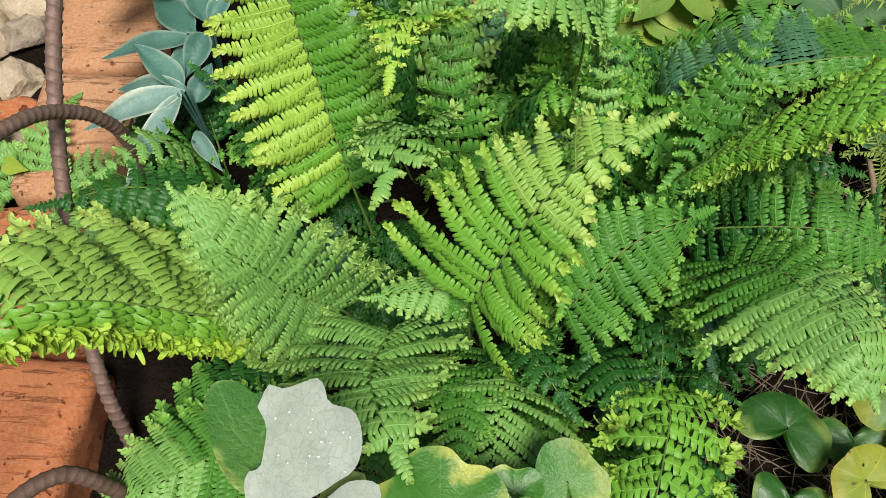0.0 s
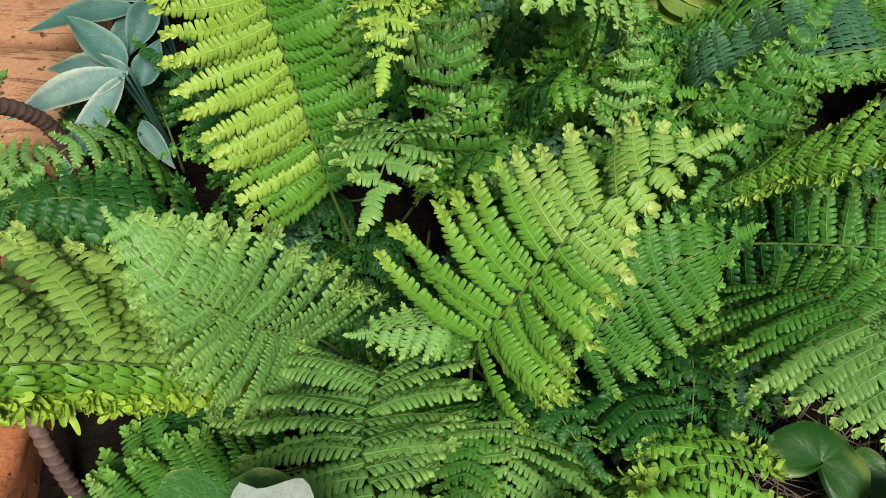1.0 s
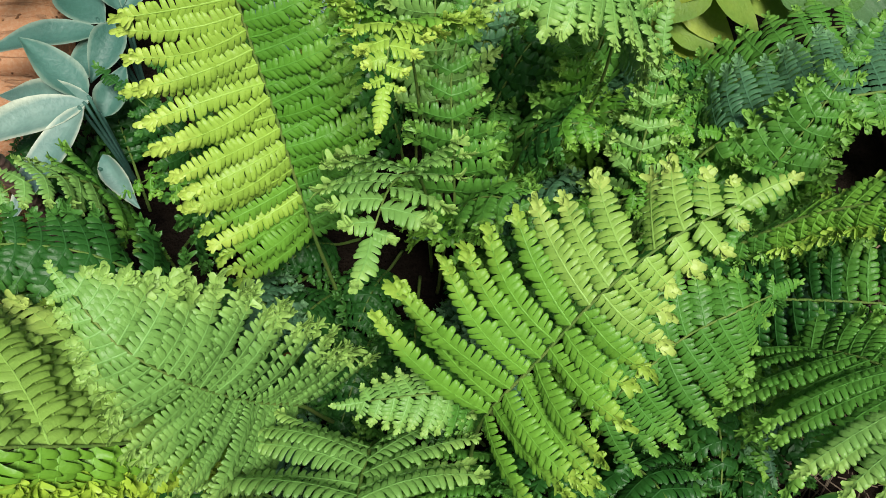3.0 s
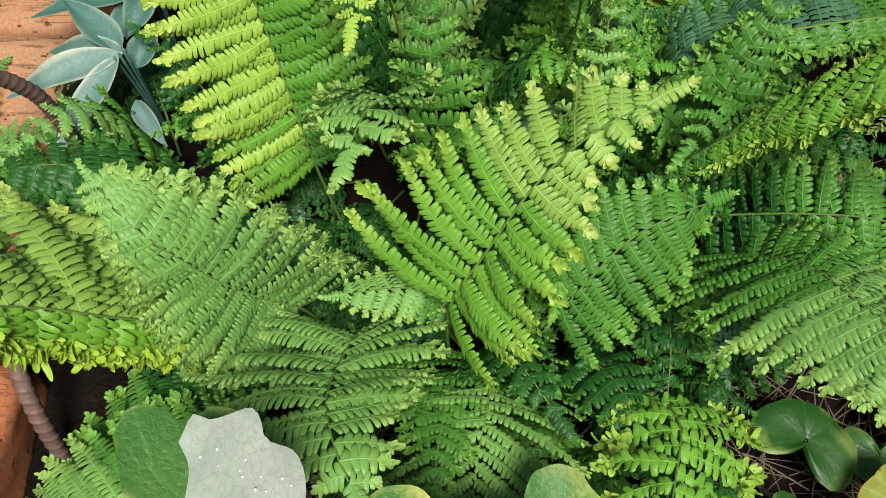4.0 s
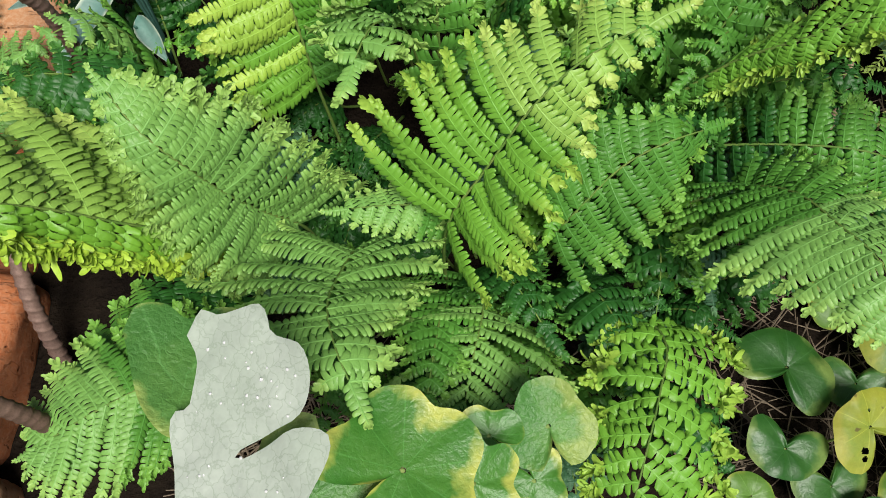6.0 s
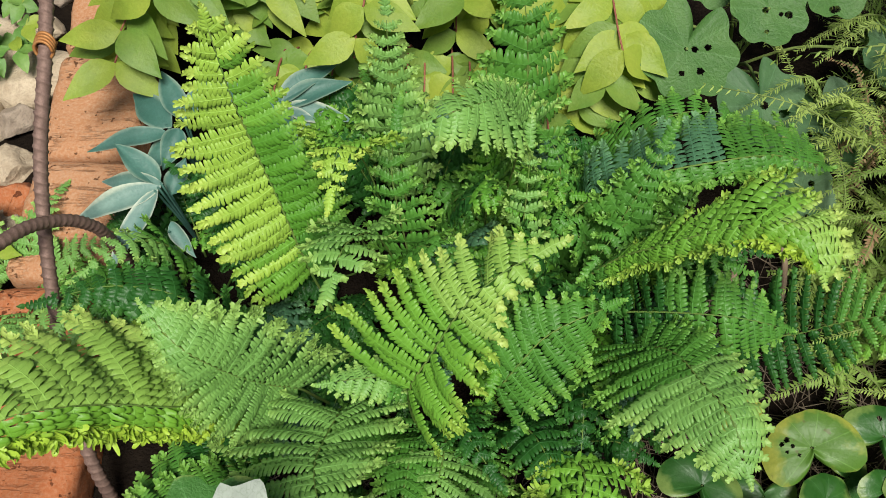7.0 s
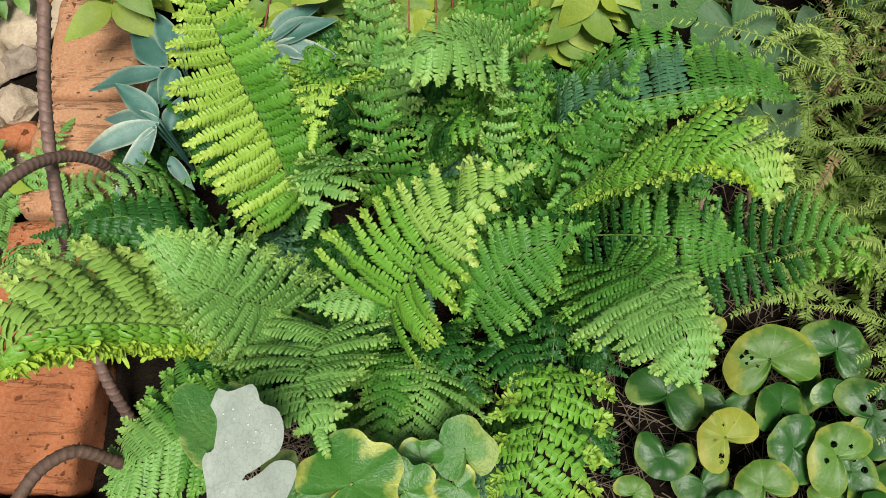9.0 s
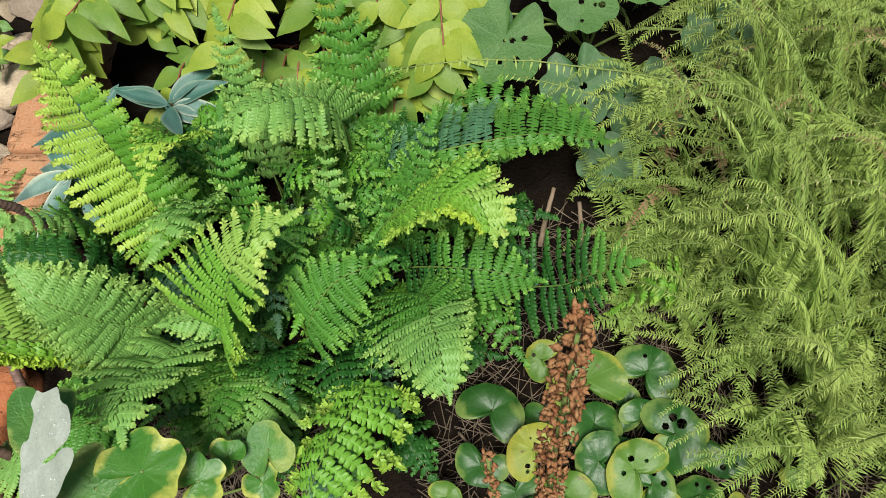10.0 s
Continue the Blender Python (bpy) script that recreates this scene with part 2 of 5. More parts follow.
SPIKE_LEAF = blade_material("withered_leaf", (0.24, 0.15, 0.07), (0.36, 0.27, 0.13), None, 0.7, 0.1, 0.0, 0.0, 6)
FEATHER_GREEN = blade_material("feathery_leaf_green", (0.27, 0.42, 0.085), (0.43, 0.53, 0.14), None, 0.6, 0.4, 0.0, 0.0, 6)

rng = np.random.default_rng(11)


# ---- mesh helpers ----
def empty(name, at, label, category, group="", kind=""):
    e = new(name)
    e.empty_display_size = 0.02
    e.location = at
    return tagged(e, label, category, group, kind)


def part(name, geo, mat, parent=None, label="", uv=None, smooth=True):
    """geo: a bmesh, or (verts, faces) in the parent's coordinates; uv: one (u, v) a vertex."""
    me = bpy.data.meshes.new(name)
    if isinstance(geo, bmesh.types.BMesh):
        geo.to_mesh(me)
        geo.free()
    else:
        v, f = geo
        me.from_pydata(np.asarray(v, float).tolist(), [], np.asarray(f).tolist() if isinstance(f, np.ndarray) else f)
    if smooth:
        me.polygons.foreach_set("use_smooth", np.ones(len(me.polygons), bool))
    if uv is not None:
        idx = np.empty(len(me.loops), np.int32)
        me.loops.foreach_get("vertex_index", idx)
        layer = me.uv_layers.new(name="leaf")
        layer.data.foreach_set("uv", np.asarray(uv, np.float32)[idx].ravel())
    me.materials.append(mat)
    ob = new(name, me)
    ob.parent = parent
    if label:
        ob["label"] = label
    return ob


def unit(v):
    v = np.asarray(v, float)
    return v / (np.linalg.norm(v, axis=-1, keepdims=True) + 1e-12)


def curve_points(pts, n):
    """n points evenly spread along a smooth curve through pts."""
    p = np.asarray(pts, float)
    p = np.vstack([2 * p[0] - p[1], p, 2 * p[-1] - p[-2]])
    out = []
    for i in range(1, len(p) - 2):
        t = np.linspace(0, 1, 24, endpoint=False)[:, None]
        a, b, c, d = p[i - 1], p[i], p[i + 1], p[i + 2]
        out.append(0.5 * (2 * b + (c - a) * t + (2 * a - 5 * b + 4 * c - d) * t ** 2 + (3 * b - a - 3 * c + d) * t ** 3))
    out = np.vstack(out + [p[-2][None]])
    s = np.concatenate([[0], np.cumsum(np.linalg.norm(np.diff(out, axis=0), axis=1))])
    q = np.linspace(0, s[-1], n)
    return np.stack([np.interp(q, s, out[:, k]) for k in range(3)], 1)


def tube(pts, r0, r1, sides=6, n=16, ridge=0.0, pitch=0.01):
    """A tapered tube along pts; ridge: height of slanting ribs as on reinforcing bar."""
    c = curve_points(pts, n)
    t = unit(np.gradient(c, axis=0))
    up = np.array([0.31, 0.17, 0.93])
    a = unit(np.cross(t, up))
    b = np.cross(t, a)
    ang = np.arange(sides) / sides * 2 * np.pi
    s = np.concatenate([[0], np.cumsum(np.linalg.norm(np.diff(c, axis=0), axis=1))])
    r = np.linspace(r0, r1, n)[:, None] * np.ones((1, sides))
    if ridge:
        r = r * (1 + ridge * np.clip(np.cos(2 * np.pi * s[:, None] / pitch + ang[None]) * 2.4 - 1.2, 0, 1))
    v = c[:, None] + r[..., None] * (np.cos(ang)[None, :, None] * a[:, None] + np.sin(ang)[None, :, None] * b[:, None])
    i = np.arange(n - 1)[:, None] * sides
    k = np.arange(sides)[None]
    k2 = (k + 1) % sides
    f = np.stack([i + k, i + k2, i + sides + k2, i + sides + k], -1).reshape(-1, 4)
    faces = f.tolist() + [list(range(sides))[::-1], list(range((n - 1) * sides, n * sides))]
    return v.reshape(-1, 3), faces


# ---- fern fronds ----
def lobe_grid(along, wide):
    """Rows along a leaflet (0 to 1), their relative widths, three columns; faces of one leaflet."""
    m = len(along)
    faces = np.array([[i * 3 + j, i * 3 + j + 1, i * 3 + j + 4, i * 3 + j + 3] for i in range(m - 1) for j in range(2)])
    return np.array(along), np.array(wide), faces


FINE_LOBE = lobe_grid([0.0, 0.30, 0.62, 0.86, 0.96, 1.0], [1.34, 1.0, 0.93, 0.76, 0.50, 0.16])
PLAIN_LOBE = lobe_grid([0.0, 0.45, 0.85, 1.0], [1.30, 0.98, 0.74, 0.18])


def lobes(base, out, along, up, length, width, sag, cup, u, grid):
    """Rounded leaflets: base N,3; out, along, up N,3; length, width N. Gives verts, faces, uv."""
    n = len(base)
    m = len(grid[0])
    a, w = grid[0][None, :, None], grid[1][None, :, None]
    b = np.array([-1.0, 0.0, 1.0])[None, None, :]
    L, Wd = length[:, None, None], width[:, None, None] * 0.5
    back = 1 - 0.06 * b * b * (a > 0.9)
    x = (a * back * L * np.ones_like(b))[..., None] * out[:, None, None]
    y = (b * w * Wd)[..., None] * along[:, None, None]
    h = -cup * Wd * b * b * (0.35 + 0.65 * a) + 0.22 * L * a * (1 - a) - sag[:, None, None] * L * a ** 2
    z = (h * np.ones_like(x[..., 0]))[..., None] * up[:, None, None]
    v = base[:, None, None] + x + y + z
    f = (grid[2][None] + (np.arange(n) * 3 * m)[:, None, None]).reshape(-1, 4)
    uu = (u[:, None, None] * np.ones((1, m, 3)))
    vv = (np.abs(b) * 0.6 + a * 0.4) * np.ones((n, 1, 1))
    return v.reshape(-1, 3), f, np.stack([uu.ravel(), vv.ravel()], 1)


def pinna(p0, d, e, m, length, half, count, curl, crest, ruffle, comb=1.0, grid=PLAIN_LOBE):
    """One pinna from p0 along d (its chord), arching by curl; e: the frond's forward way, m: its upper side."""
    s = (np.arange(count) + 0.55) / count * 0.96
    bend = rng.normal(0.11, 0.10)
    d = d + curl * m
    mid = lambda q: p0 + length * (q[:, None] * d - curl * (q ** 2)[:, None] * m + bend * (q ** 2 - q)[:, None] * e)
    c = mid(s)
    tan = unit(d[None] - 2 * curl * s[:, None] * m[None] + bend * (2 * s - 1)[:, None] * e[None])
    fw = unit(e[None] - (tan * e[None]).sum(1, keepdims=True) * tan)
    up = np.cross(tan, fw)
    up *= np.sign((up @ m))[:, None]
    prof = half * (0.84 + 0.28 * np.sin(np.pi * np.clip(s * 1.1, 0, 1))) * (1 - 0.50 * s ** 3)
    verts, faces, uvs, off = [], [], [], 0
    lean = 0.26
    for sgn in (1, -1):
        lv = prof * rng.normal(1, 0.07, count)
        o = unit(sgn * fw + lean * tan + rng.normal(0, 1, (count, 3)) * (0.04 + (0.06 + 0.4 * ruffle) * s ** 2)[:, None])
        al = unit(tan + (rng.normal(0, 0.05 + 0.20 * ruffle, count) - 0.12)[:, None] * up)
        v, f, q = lobes(c, o, al, unit(np.cross(o, al)) * (1 if np.cross(o[0], al[0]) @ up[0] > 0 else -1), lv, length / count * rng.normal(0.90 * comb, 0.05, count), rng.normal(0.22, 0.07 + ruffle * 0.25, count), 0.7, s, grid)
        verts.append(v), faces.append(f + off), uvs.append(q)
        off += len(v)
    # crested end: a forked fan of blunt lobes
    k = int(round(6 + 14 * crest))
    fan = np.linspace(-1, 1, k) * (0.55 + 0.75 * crest) + rng.normal(0, 0.12, k)
    back = np.abs(np.linspace(-1, 1, k)) * rng.uniform(0.3, 1, k) * (0.06 + 0.16 * crest)
    end = mid(0.96 - back)
    o = unit(np.cos(fan)[:, None] * tan[-1] + np.sin(fan)[:, None] * fw[-1] + rng.normal(0, 0.06 + 0.26 * crest, (k, 3)) + 0.12 * crest * m)
    al = unit(np.cross(o, up[-1] + rng.normal(0, 0.40 * crest, (k, 3))))
    nn = np.cross(o, al)
    ln = min(half, 0.0090) * (0.56 + 0.26 * crest) * rng.uniform(0.55, 1.25, k)
    v, f, q = lobes(end, o, al, nn, ln, ln * rng.uniform(0.38, 0.60, k), rng.normal(0.12, 0.3 * crest + 0.05, k), 0.35, rng.uniform(0.90, 1.15, k), grid)
    verts.append(v), faces.append(f + off), uvs.append(q)
    off += len(v)
    # midrib
    q = np.linspace(0, 0.97, 7)
    cc = mid(q)
    wd = (0.0007 * (1 - 0.7 * q))[:, None]
    rib = np.stack([cc - wd * fw[0], cc + wd * 0.7 * m, cc + wd * fw[0]], 1).reshape(-1, 3)
    fi = np.array([[i * 3 + j, i * 3 + j + 1, i * 3 + j + 4, i * 3 + j + 3] for i in range(6) for j in range(2)])
    verts.append(rib), faces.append(fi + off)
    uvs.append(np.stack([np.repeat(q * 0.6, 3), np.zeros(21)], 1))
    return np.vstack(verts), np.vstack(faces), np.vstack(uvs)


def blade(fern, foot, spine, right, left, n, mat, curl=(0.2, 0.2), crest=0.5, count=12, fill=0.66, ruffle=0.15, comb=1.0, twist=14, label=""):
    """A large frond. foot: its bare stalk from the ground; spine: the leafy part up to the tip; right, left: the outlines along
    which the pinnae end on each side, from foot to tip; mat: colours from foot to tip, one or two halves."""
    o = np.array(fern.location)
    whole = curve_points(list(foot) + list(spine), 150) - o
    k0 = int(np.argmin(np.linalg.norm(whole - (np.array(spine[0]) - o), axis=1)))
    stalk = part("frond", tube(whole[::6], 0.0018, 0.0006, 6, 26), RACHIS, fern, label)
    c = curve_points(whole[k0:], 120)
    t = unit(np.gradient(c, axis=0))
    tip = list(spine[-1])
    edges = [curve_points(list(e) + [tip], 120) - o for e in (right, left)]
    mats = mat if isinstance(mat, tuple) else (mat, mat)
    crests = crest if isinstance(crest, tuple) else (crest, crest)
    curls = curl if isinstance(curl, tuple) else (curl, curl)
    total = np.linalg.norm(np.diff(c, axis=0), axis=1).sum()
    gap = total / n
    for i in range(n):
        for h, sgn in ((0, 1), (1, -1)):
            f = (i + 0.3 + 0.35 * h) / n * 0.97
            k = int(f * 119)
            T = t[k]
            reach = edges[h][k] - c[k]
            L = float(np.linalg.norm(reach)) * rng.normal(1, 0.05)
            d = unit(reach + 0.06 * L * rng.normal(0, 1, 3))
            S = unit(sgn * (d - (d @ T) * T))
            N = np.cross(S, T)
            a = math.acos(max(-0.98, min(0.98, float(d @ T))))
            tw = radians(twist + rng.normal(0, 9))
            M0 = unit(N - (N @ d) * d)
            E0 = unit(np.cross(M0, d))
            E0 = E0 if E0 @ T > 0 else -E0
            m = unit(math.cos(tw) * M0 - math.sin(tw) * E0)
            e = unit(math.cos(tw) * E0 + math.sin(tw) * M0)
            half = min(gap * fill * max(0.5, math.sin(a)), L * 0.36 + 0.002)
            L = max(L, 0.010)
            kk = max(4, int(round(count * (L / (L + 0.02)) * 1.3)))
            kk = max(4, min(kk, int(L / (half * 0.45))))
            v, fc, uv = pinna(c[k] + 0.0006 * N, d, e, m, L, half, kk, curls[h] + rng.normal(0, 0.09), crests[h] * rng.uniform(0.7, 1.2), ruffle, comb, FINE_LOBE)
            names = mats[h].split(">")
            part("pinna", (v, fc), FERN[names[int(min(0.999, max(0.0, f + rng.normal(0, 0.03))) * len(names))]], stalk, uv=uv)
    T = t[-1]
    S = unit((edges[0][100] - edges[1][100]) - ((edges[0][100] - edges[1][100]) @ T) * T)
    v, fc, uv = pinna(c[-8], T, S, np.cross(S, T), gap * 1.6 + 0.006, gap * 0.42, 7, 0.1, max(crests) * 0.6, ruffle, 1.0, FINE_LOBE)
    part("frond_tip", (v, fc), FERN[mats[1].split(">")[-1]], stalk, uv=uv)
    return stalk


def frond(fern, pts, side, right, left, n, mat, start=0.4, tilt=(0, 0), curl=(0.25, 0.25), crest=0.4, count=11, sweep=(98, 58), taper=1.0, ruffle=0.2, label="", full=0.25, foot=0.62, fill=0.92, comb=1.04, skew=0, twist=16):
    """A fern frond along pts (base to tip). side: the way of its right half; right, left: longest pinnae; tilt: degrees by which
    each half is raised; sweep: pinna angles to the stalk at foot and tip; mat: colours from foot to tip, one or two halves."""
    o = np.array(fern.location)
    c = curve_points(pts, 120) - o
    t = unit(np.gradient(c, axis=0))
    stalk = part("frond", tube(c[::8], 0.0017, 0.0005, 6, 24), RACHIS, fern, label)
    sides = np.asarray(side, float).reshape(-1, 3)
    side0, side1 = sides[0], sides[-1]
    mats = mat if isinstance(mat, tuple) else (mat, mat)
    crests = crest if isinstance(crest, tuple) else (crest, crest)
    total = np.linalg.norm(np.diff(c, axis=0), axis=1).sum()
    gap = total * (1 - start) / n
    for i in range(n):
        f = (i + 0.3) / n
        k = int((start + (1 - start) * f * 0.985) * 119)
        T = t[k]
        side = side0 + (side1 - side0) * max(0.0, (f - 0.45) / 0.55)
        S = unit(side - (side @ T) * T)
        N = np.cross(S, T)
        shape = foot + (1 - foot) * f / full if f < full else max(0.10, 1 - ((f - full) / (1 - full)) ** taper * 0.90)
        ang = radians(sweep[0] + (sweep[1] - sweep[0]) * f)
        for sgn, w, tl, cu, cr, mt in ((1, right, tilt[0], curl[0], crests[0], mats[0]), (-1, left, tilt[1], curl[1], crests[1], mats[1])):
            if w <= 0:
                continue
            a = ang + radians(rng.normal(0, 5) + sgn * skew)
            tl = radians(tl + rng.normal(0, 8))
            d = unit(math.sin(a) * (math.cos(tl) * sgn * S + math.sin(tl) * N) + math.cos(a) * T)
            tw = radians(twist + rng.normal(0, 6))
            M0 = unit(N - (N @ d) * d)
            E0 = unit(T - (T @ d) * d)
            E0 = unit(E0 - (E0 @ M0) * M0)
            m = math.cos(tw) * M0 - math.sin(tw) * E0 * 0.5
            e = math.cos(tw) * E0 + math.sin(tw) * M0 * 0.5
            L = w * shape * rng.normal(1, 0.045)
            half = min(gap * fill * 0.80, L * 0.27 + 0.20 * L * max(0.0, 1 - 2.2 * shape))
            kk = max(5, int(round(count * 1.08 * (0.34 + 0.66 * shape))))
            kk = max(5, min(kk, int(L / (half * 0.50))))
            d = unit(d - cu * unit(m))
            v, fc, uv = pinna(c[k] + 0.0008 * N, d, e, unit(m), L, half, kk, cu + rng.normal(0, 0.09), cr * rng.uniform(0.6, 1.2), ruffle, comb)
            names = mt.split(">")
            part("pinna", (v, fc), FERN[names[int(min(0.999, max(0.0, f + rng.normal(0, 0.02))) * len(names))]], stalk, uv=uv)
    # fused tip
    T, S = t[-1], unit(side1 - (side1 @ t[-1]) * t[-1])
    v, fc, uv = pinna(c[-6], T, S, np.cross(S, T), total * 0.07 + 0.012, 0.006, 8, 0.1, max(crests) * 0.5, ruffle)
    part("frond_tip", (v, fc), FERN[mats[1].split(">")[-1]], stalk, uv=uv)
    return stalk


# ---- broad leaves ----
def frame_of(at, normal, forward, origin=(0, 0, 0)):
    n = unit(normal)
    f = np.asarray(forward, float)
    f = unit(f - (f @ n) * n)
    return np.array([np.cross(f, n), f, n]), np.asarray(at, float) - np.asarray(origin, float)


def round_leaf(radius, reach, rings=14, cup=0.1, wave=0.04, holes=(), seed=0, dome=0.0):
    """A leaf spread round its stalk's end: reach(angle) gives the relative outline; angle 0 is the tip, pi the notch."""
    r = np.random.default_rng(seed)
    m = 145 if holes else 73
    rings = 30 if holes else rings
    ang = np.linspace(-np.pi, np.pi, m)
    rad = np.array([reach(a) for a in ang])
    q = np.linspace(0.04, 1, rings)
    ph = r.uniform(0, 6, 3)
    x = radius * q[:, None] * (rad * np.sin(ang))[None]
    y = radius * q[:, None] * (rad * np.cos(ang))[None]
    z = radius * (cup * q[:, None] ** 2 + wave * q[:, None] ** 1.5 * (np.sin(3 * ang + ph[0]) + 0.6 * np.sin(5 * ang + ph[1]))[None])
    z = z - 0.03 * radius * np.abs(np.sin(3.5 * ang))[None] * q[:, None] + dome * radius * (1.25 * q - 1.35 * q ** 2.6)[:, None]
    v = np.stack([x, y, z], -1).reshape(-1, 3)
    faces = []
    for i in range(rings - 1):
        for j in range(m - 1):
            quad = [i * m + j, i * m + j + 1, (i + 1) * m + j + 1, (i + 1) * m + j]
            cx = v[quad].mean(0)[:2] / radius
            if any((cx[0] - h[0]) ** 2 + (cx[1] - h[1]) ** 2 < h[2] ** 2 for h in holes):
                continue
            faces.append(quad)
    uv = np.stack([np.tile(ang / (2 * np.pi) + 0.5, rings), np.repeat(q, m)], 1)
    return v, faces, uv


def long_leaf(length, width, rows=9, fold=0.25, arch=0.25, point=1.0, wave=0.0, seed=0):
    """An ovate leaf from its foot along +y."""
    r = np.random.default_rng(seed)
    s = np.linspace(0, 1, rows)
    w = width * 0.56 * np.sin(np.pi * np.clip(s ** 0.8, 0, 1)) ** 0.95 * (1 - 0.30 * s) + 0.0005
    b = np.array([-1, -0.5, 0, 0.5, 1])
    ph = r.uniform(0, 6)
    x = w[:, None] * b[None]
    y = length * s[:, None] * np.ones((1, 5))
    z = -arch * length * (s ** 2)[:, None] + fold * np.abs(x) + wave * width * np.sin(s * 9 + ph)[:, None] * (b ** 2)[None]
    v = np.stack([x, y, z], -1).reshape(-1, 3)
    f = [[i * 5 + j, i * 5 + j + 1, i * 5 + j + 6, i * 5 + j + 5] for i in range(rows - 1) for j in range(4)]
    uv = np.stack([np.repeat(s, 5), np.abs(np.tile(b, rows))], 1)
    return v, f, uv


def place(geo, at, normal, forward, origin=(0, 0, 0)):
    R, p = frame_of(at, normal, forward, origin)
    v, f, uv = geo
    return (v @ R + p, f), uv


def kidney(notch=0.86):
    """Two round lobes with a deep bay between them at the stalk."""
    a0 = np.array([0, 0.6, 1.1, 1.6, 2.0, 2.25, 2.45, 2.65, 2.85, 3.15])
    r0 = np.array([0.80, 0.86, 0.98, 1.13, 1.19, 1.10, 0.88, 0.56, 0.30, 1 - notch])
    return lambda a: float(np.interp(abs(a), a0, r0)) + 0.012 * math.sin(7 * a) + 0.03 * math.sin(2 * a + 0.6)


# ---- ground ----
def soil_height(x, y):
    h = 0.012 * noise.noise((x * 6, y * 6, 0.3)) + 0.006 * noise.noise((x * 23, y * 23, 2.1))
    return -0.055 + (h if abs(x) < 2 and abs(y - 0.6) < 2 else 0)


xs = np.concatenate([[-400, -60, -12, -4, -2], np.linspace(-1.3, 1.5, 113), [2.2, 4, 12, 60, 400]])
ys = np.concatenate([[-400, -60, -12, -4, -1], np.linspace(-0.3, 1.7, 81), [2.4, 4, 12, 60, 400]])
gv = [(x, y, soil_height(x, y)) for y in ys for x in xs]
nx = len(xs)
gf = [[j * nx + i, j * nx + i + 1, (j + 1) * nx + i + 1, (j + 1) * nx + i] for j in range(len(ys) - 1) for i in range(nx - 1)]
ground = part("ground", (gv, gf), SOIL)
tagged(ground, "dark bare garden soil under the plants", "soil", kind="structure")

# ---- brick edging ----
edging = empty("brick_edging", (-0.45, 0.55, -0.055), "row of weathered orange bricks edging the fern bed", "edging", kind="structure")


def brick(w, l, h, seed):
    bm = bmesh.new()
    bmesh.ops.create_cube(bm, size=1)
    bmesh.ops.subdivide_edges(bm, edges=bm.edges[:], cuts=13, use_grid_fill=True)
    r = 0.016
    for v in bm.verts:
        p = Vector((v.co.x * w, v.co.y * l, v.co.z * h))
        core = Vector((max(-w / 2 + r, min(w / 2 - r, p.x)), max(-l / 2 + r, min(l / 2 - r, p.y)), max(-h / 2 + r, min(h / 2 - r, p.z))))
        d = p - core
        if d.length > 1e-6:
            p = core + d.normalized() * min(d.length, r) if d.length > r else p
        q = Vector((p.x * 18 + seed * 7, p.y * 18, p.z * 18))
        p += noise.noise_vector(q) * 0.0045 + noise.noise_vector(q * 3.7) * 0.0018
        v.co = p
    return bm


for i, (x, y, w, l, turn, mat) in enumerate([(-0.432, 0.158, 0.142, 0.168, -2, BRICK_PALE), (-0.440, 0.330, 0.132, 0.163, -3, BRICK), (-0.452, 0.500, 0.125, 0.165, 1, BRICK),
                                             (-0.448, 0.672, 0.122, 0.168, -1, BRICK_PALE), (-0.446, 0.846, 0.122, 0.170, 1, BRICK_PALE), (-0.455, 1.020, 0.12, 0.168, 2, BRICK_PALE),
                                             (-0.46, 1.195, 0.12, 0.17, 0, BRICK_PALE), (-0.425, -0.015, 0.14, 0.168, 0, BRICK), (-0.47, 1.37, 0.12, 0.17, 0, BRICK_PALE)]):
    b = part("brick", brick(w, l, 0.075, i), mat, edging)
    b.location = Vector((x, y, -0.037)) - edging.location
    b.rotation_euler = (radians(rng.normal(0, 1.2)), radians(rng.normal(0, 1.2)), radians(turn))

# ---- steel bars ----
bar = part("steel_bar", tube([(-0.372, 1.06, 0.42), (-0.366, 0.85, 0.34), (-0.362, 0.7, 0.277), (-0.372, 0.62, 0.222), (-0.376, 0.56, 0.172), (-0.374, 0.50, 0.122), (-0.368, 0.44, 0.072), (-0.350, 0.372, 0.02), (-0.336, 0.325, -0.07)],
                             0.0064, 0.0064, 14, 900, 0.17, 0.0105), RUST)
tagged(bar, "rusty ribbed steel bar leaning over the bricks", "steel bar")
wire = part("wire_tie", tube([(-0.361 + 0.0085 * math.cos(a), 0.70 + 0.0035 * a / 6.28 - 0.01 + 0.004 * math.sin(a), 0.279 + 0.0085 * math.sin(a)) for a in np.linspace(0, 25, 44)], 0.0016, 0.0016, 6, 150), COPPER)
tagged(wire, "orange wire wound round the rusty bar", "wire")
hoop = part("garden_hoop", tube([(-0.337, 0.585, -0.07), (-0.336, 0.580, 0.11), (-0.343, 0.573, 0.160), (-0.357, 0.558, 0.192), (-0.372, 0.53, 0.222), (-0.388, 0.487, 0.242), (-0.394, 0.424, 0.25), (-0.396, 0.345, 0.236),
                                (-0.414, 0.285, 0.2), (-0.434, 0.23, 0.15), (-0.457, 0.184, 0.10), (-0.51, 0.13, -0.07)], 0.0060, 0.0060, 12, 640, 0.12, 0.0072), RUST)
tagged(hoop, "bent rusty steel hoop arching over the brick edging", "hoop")
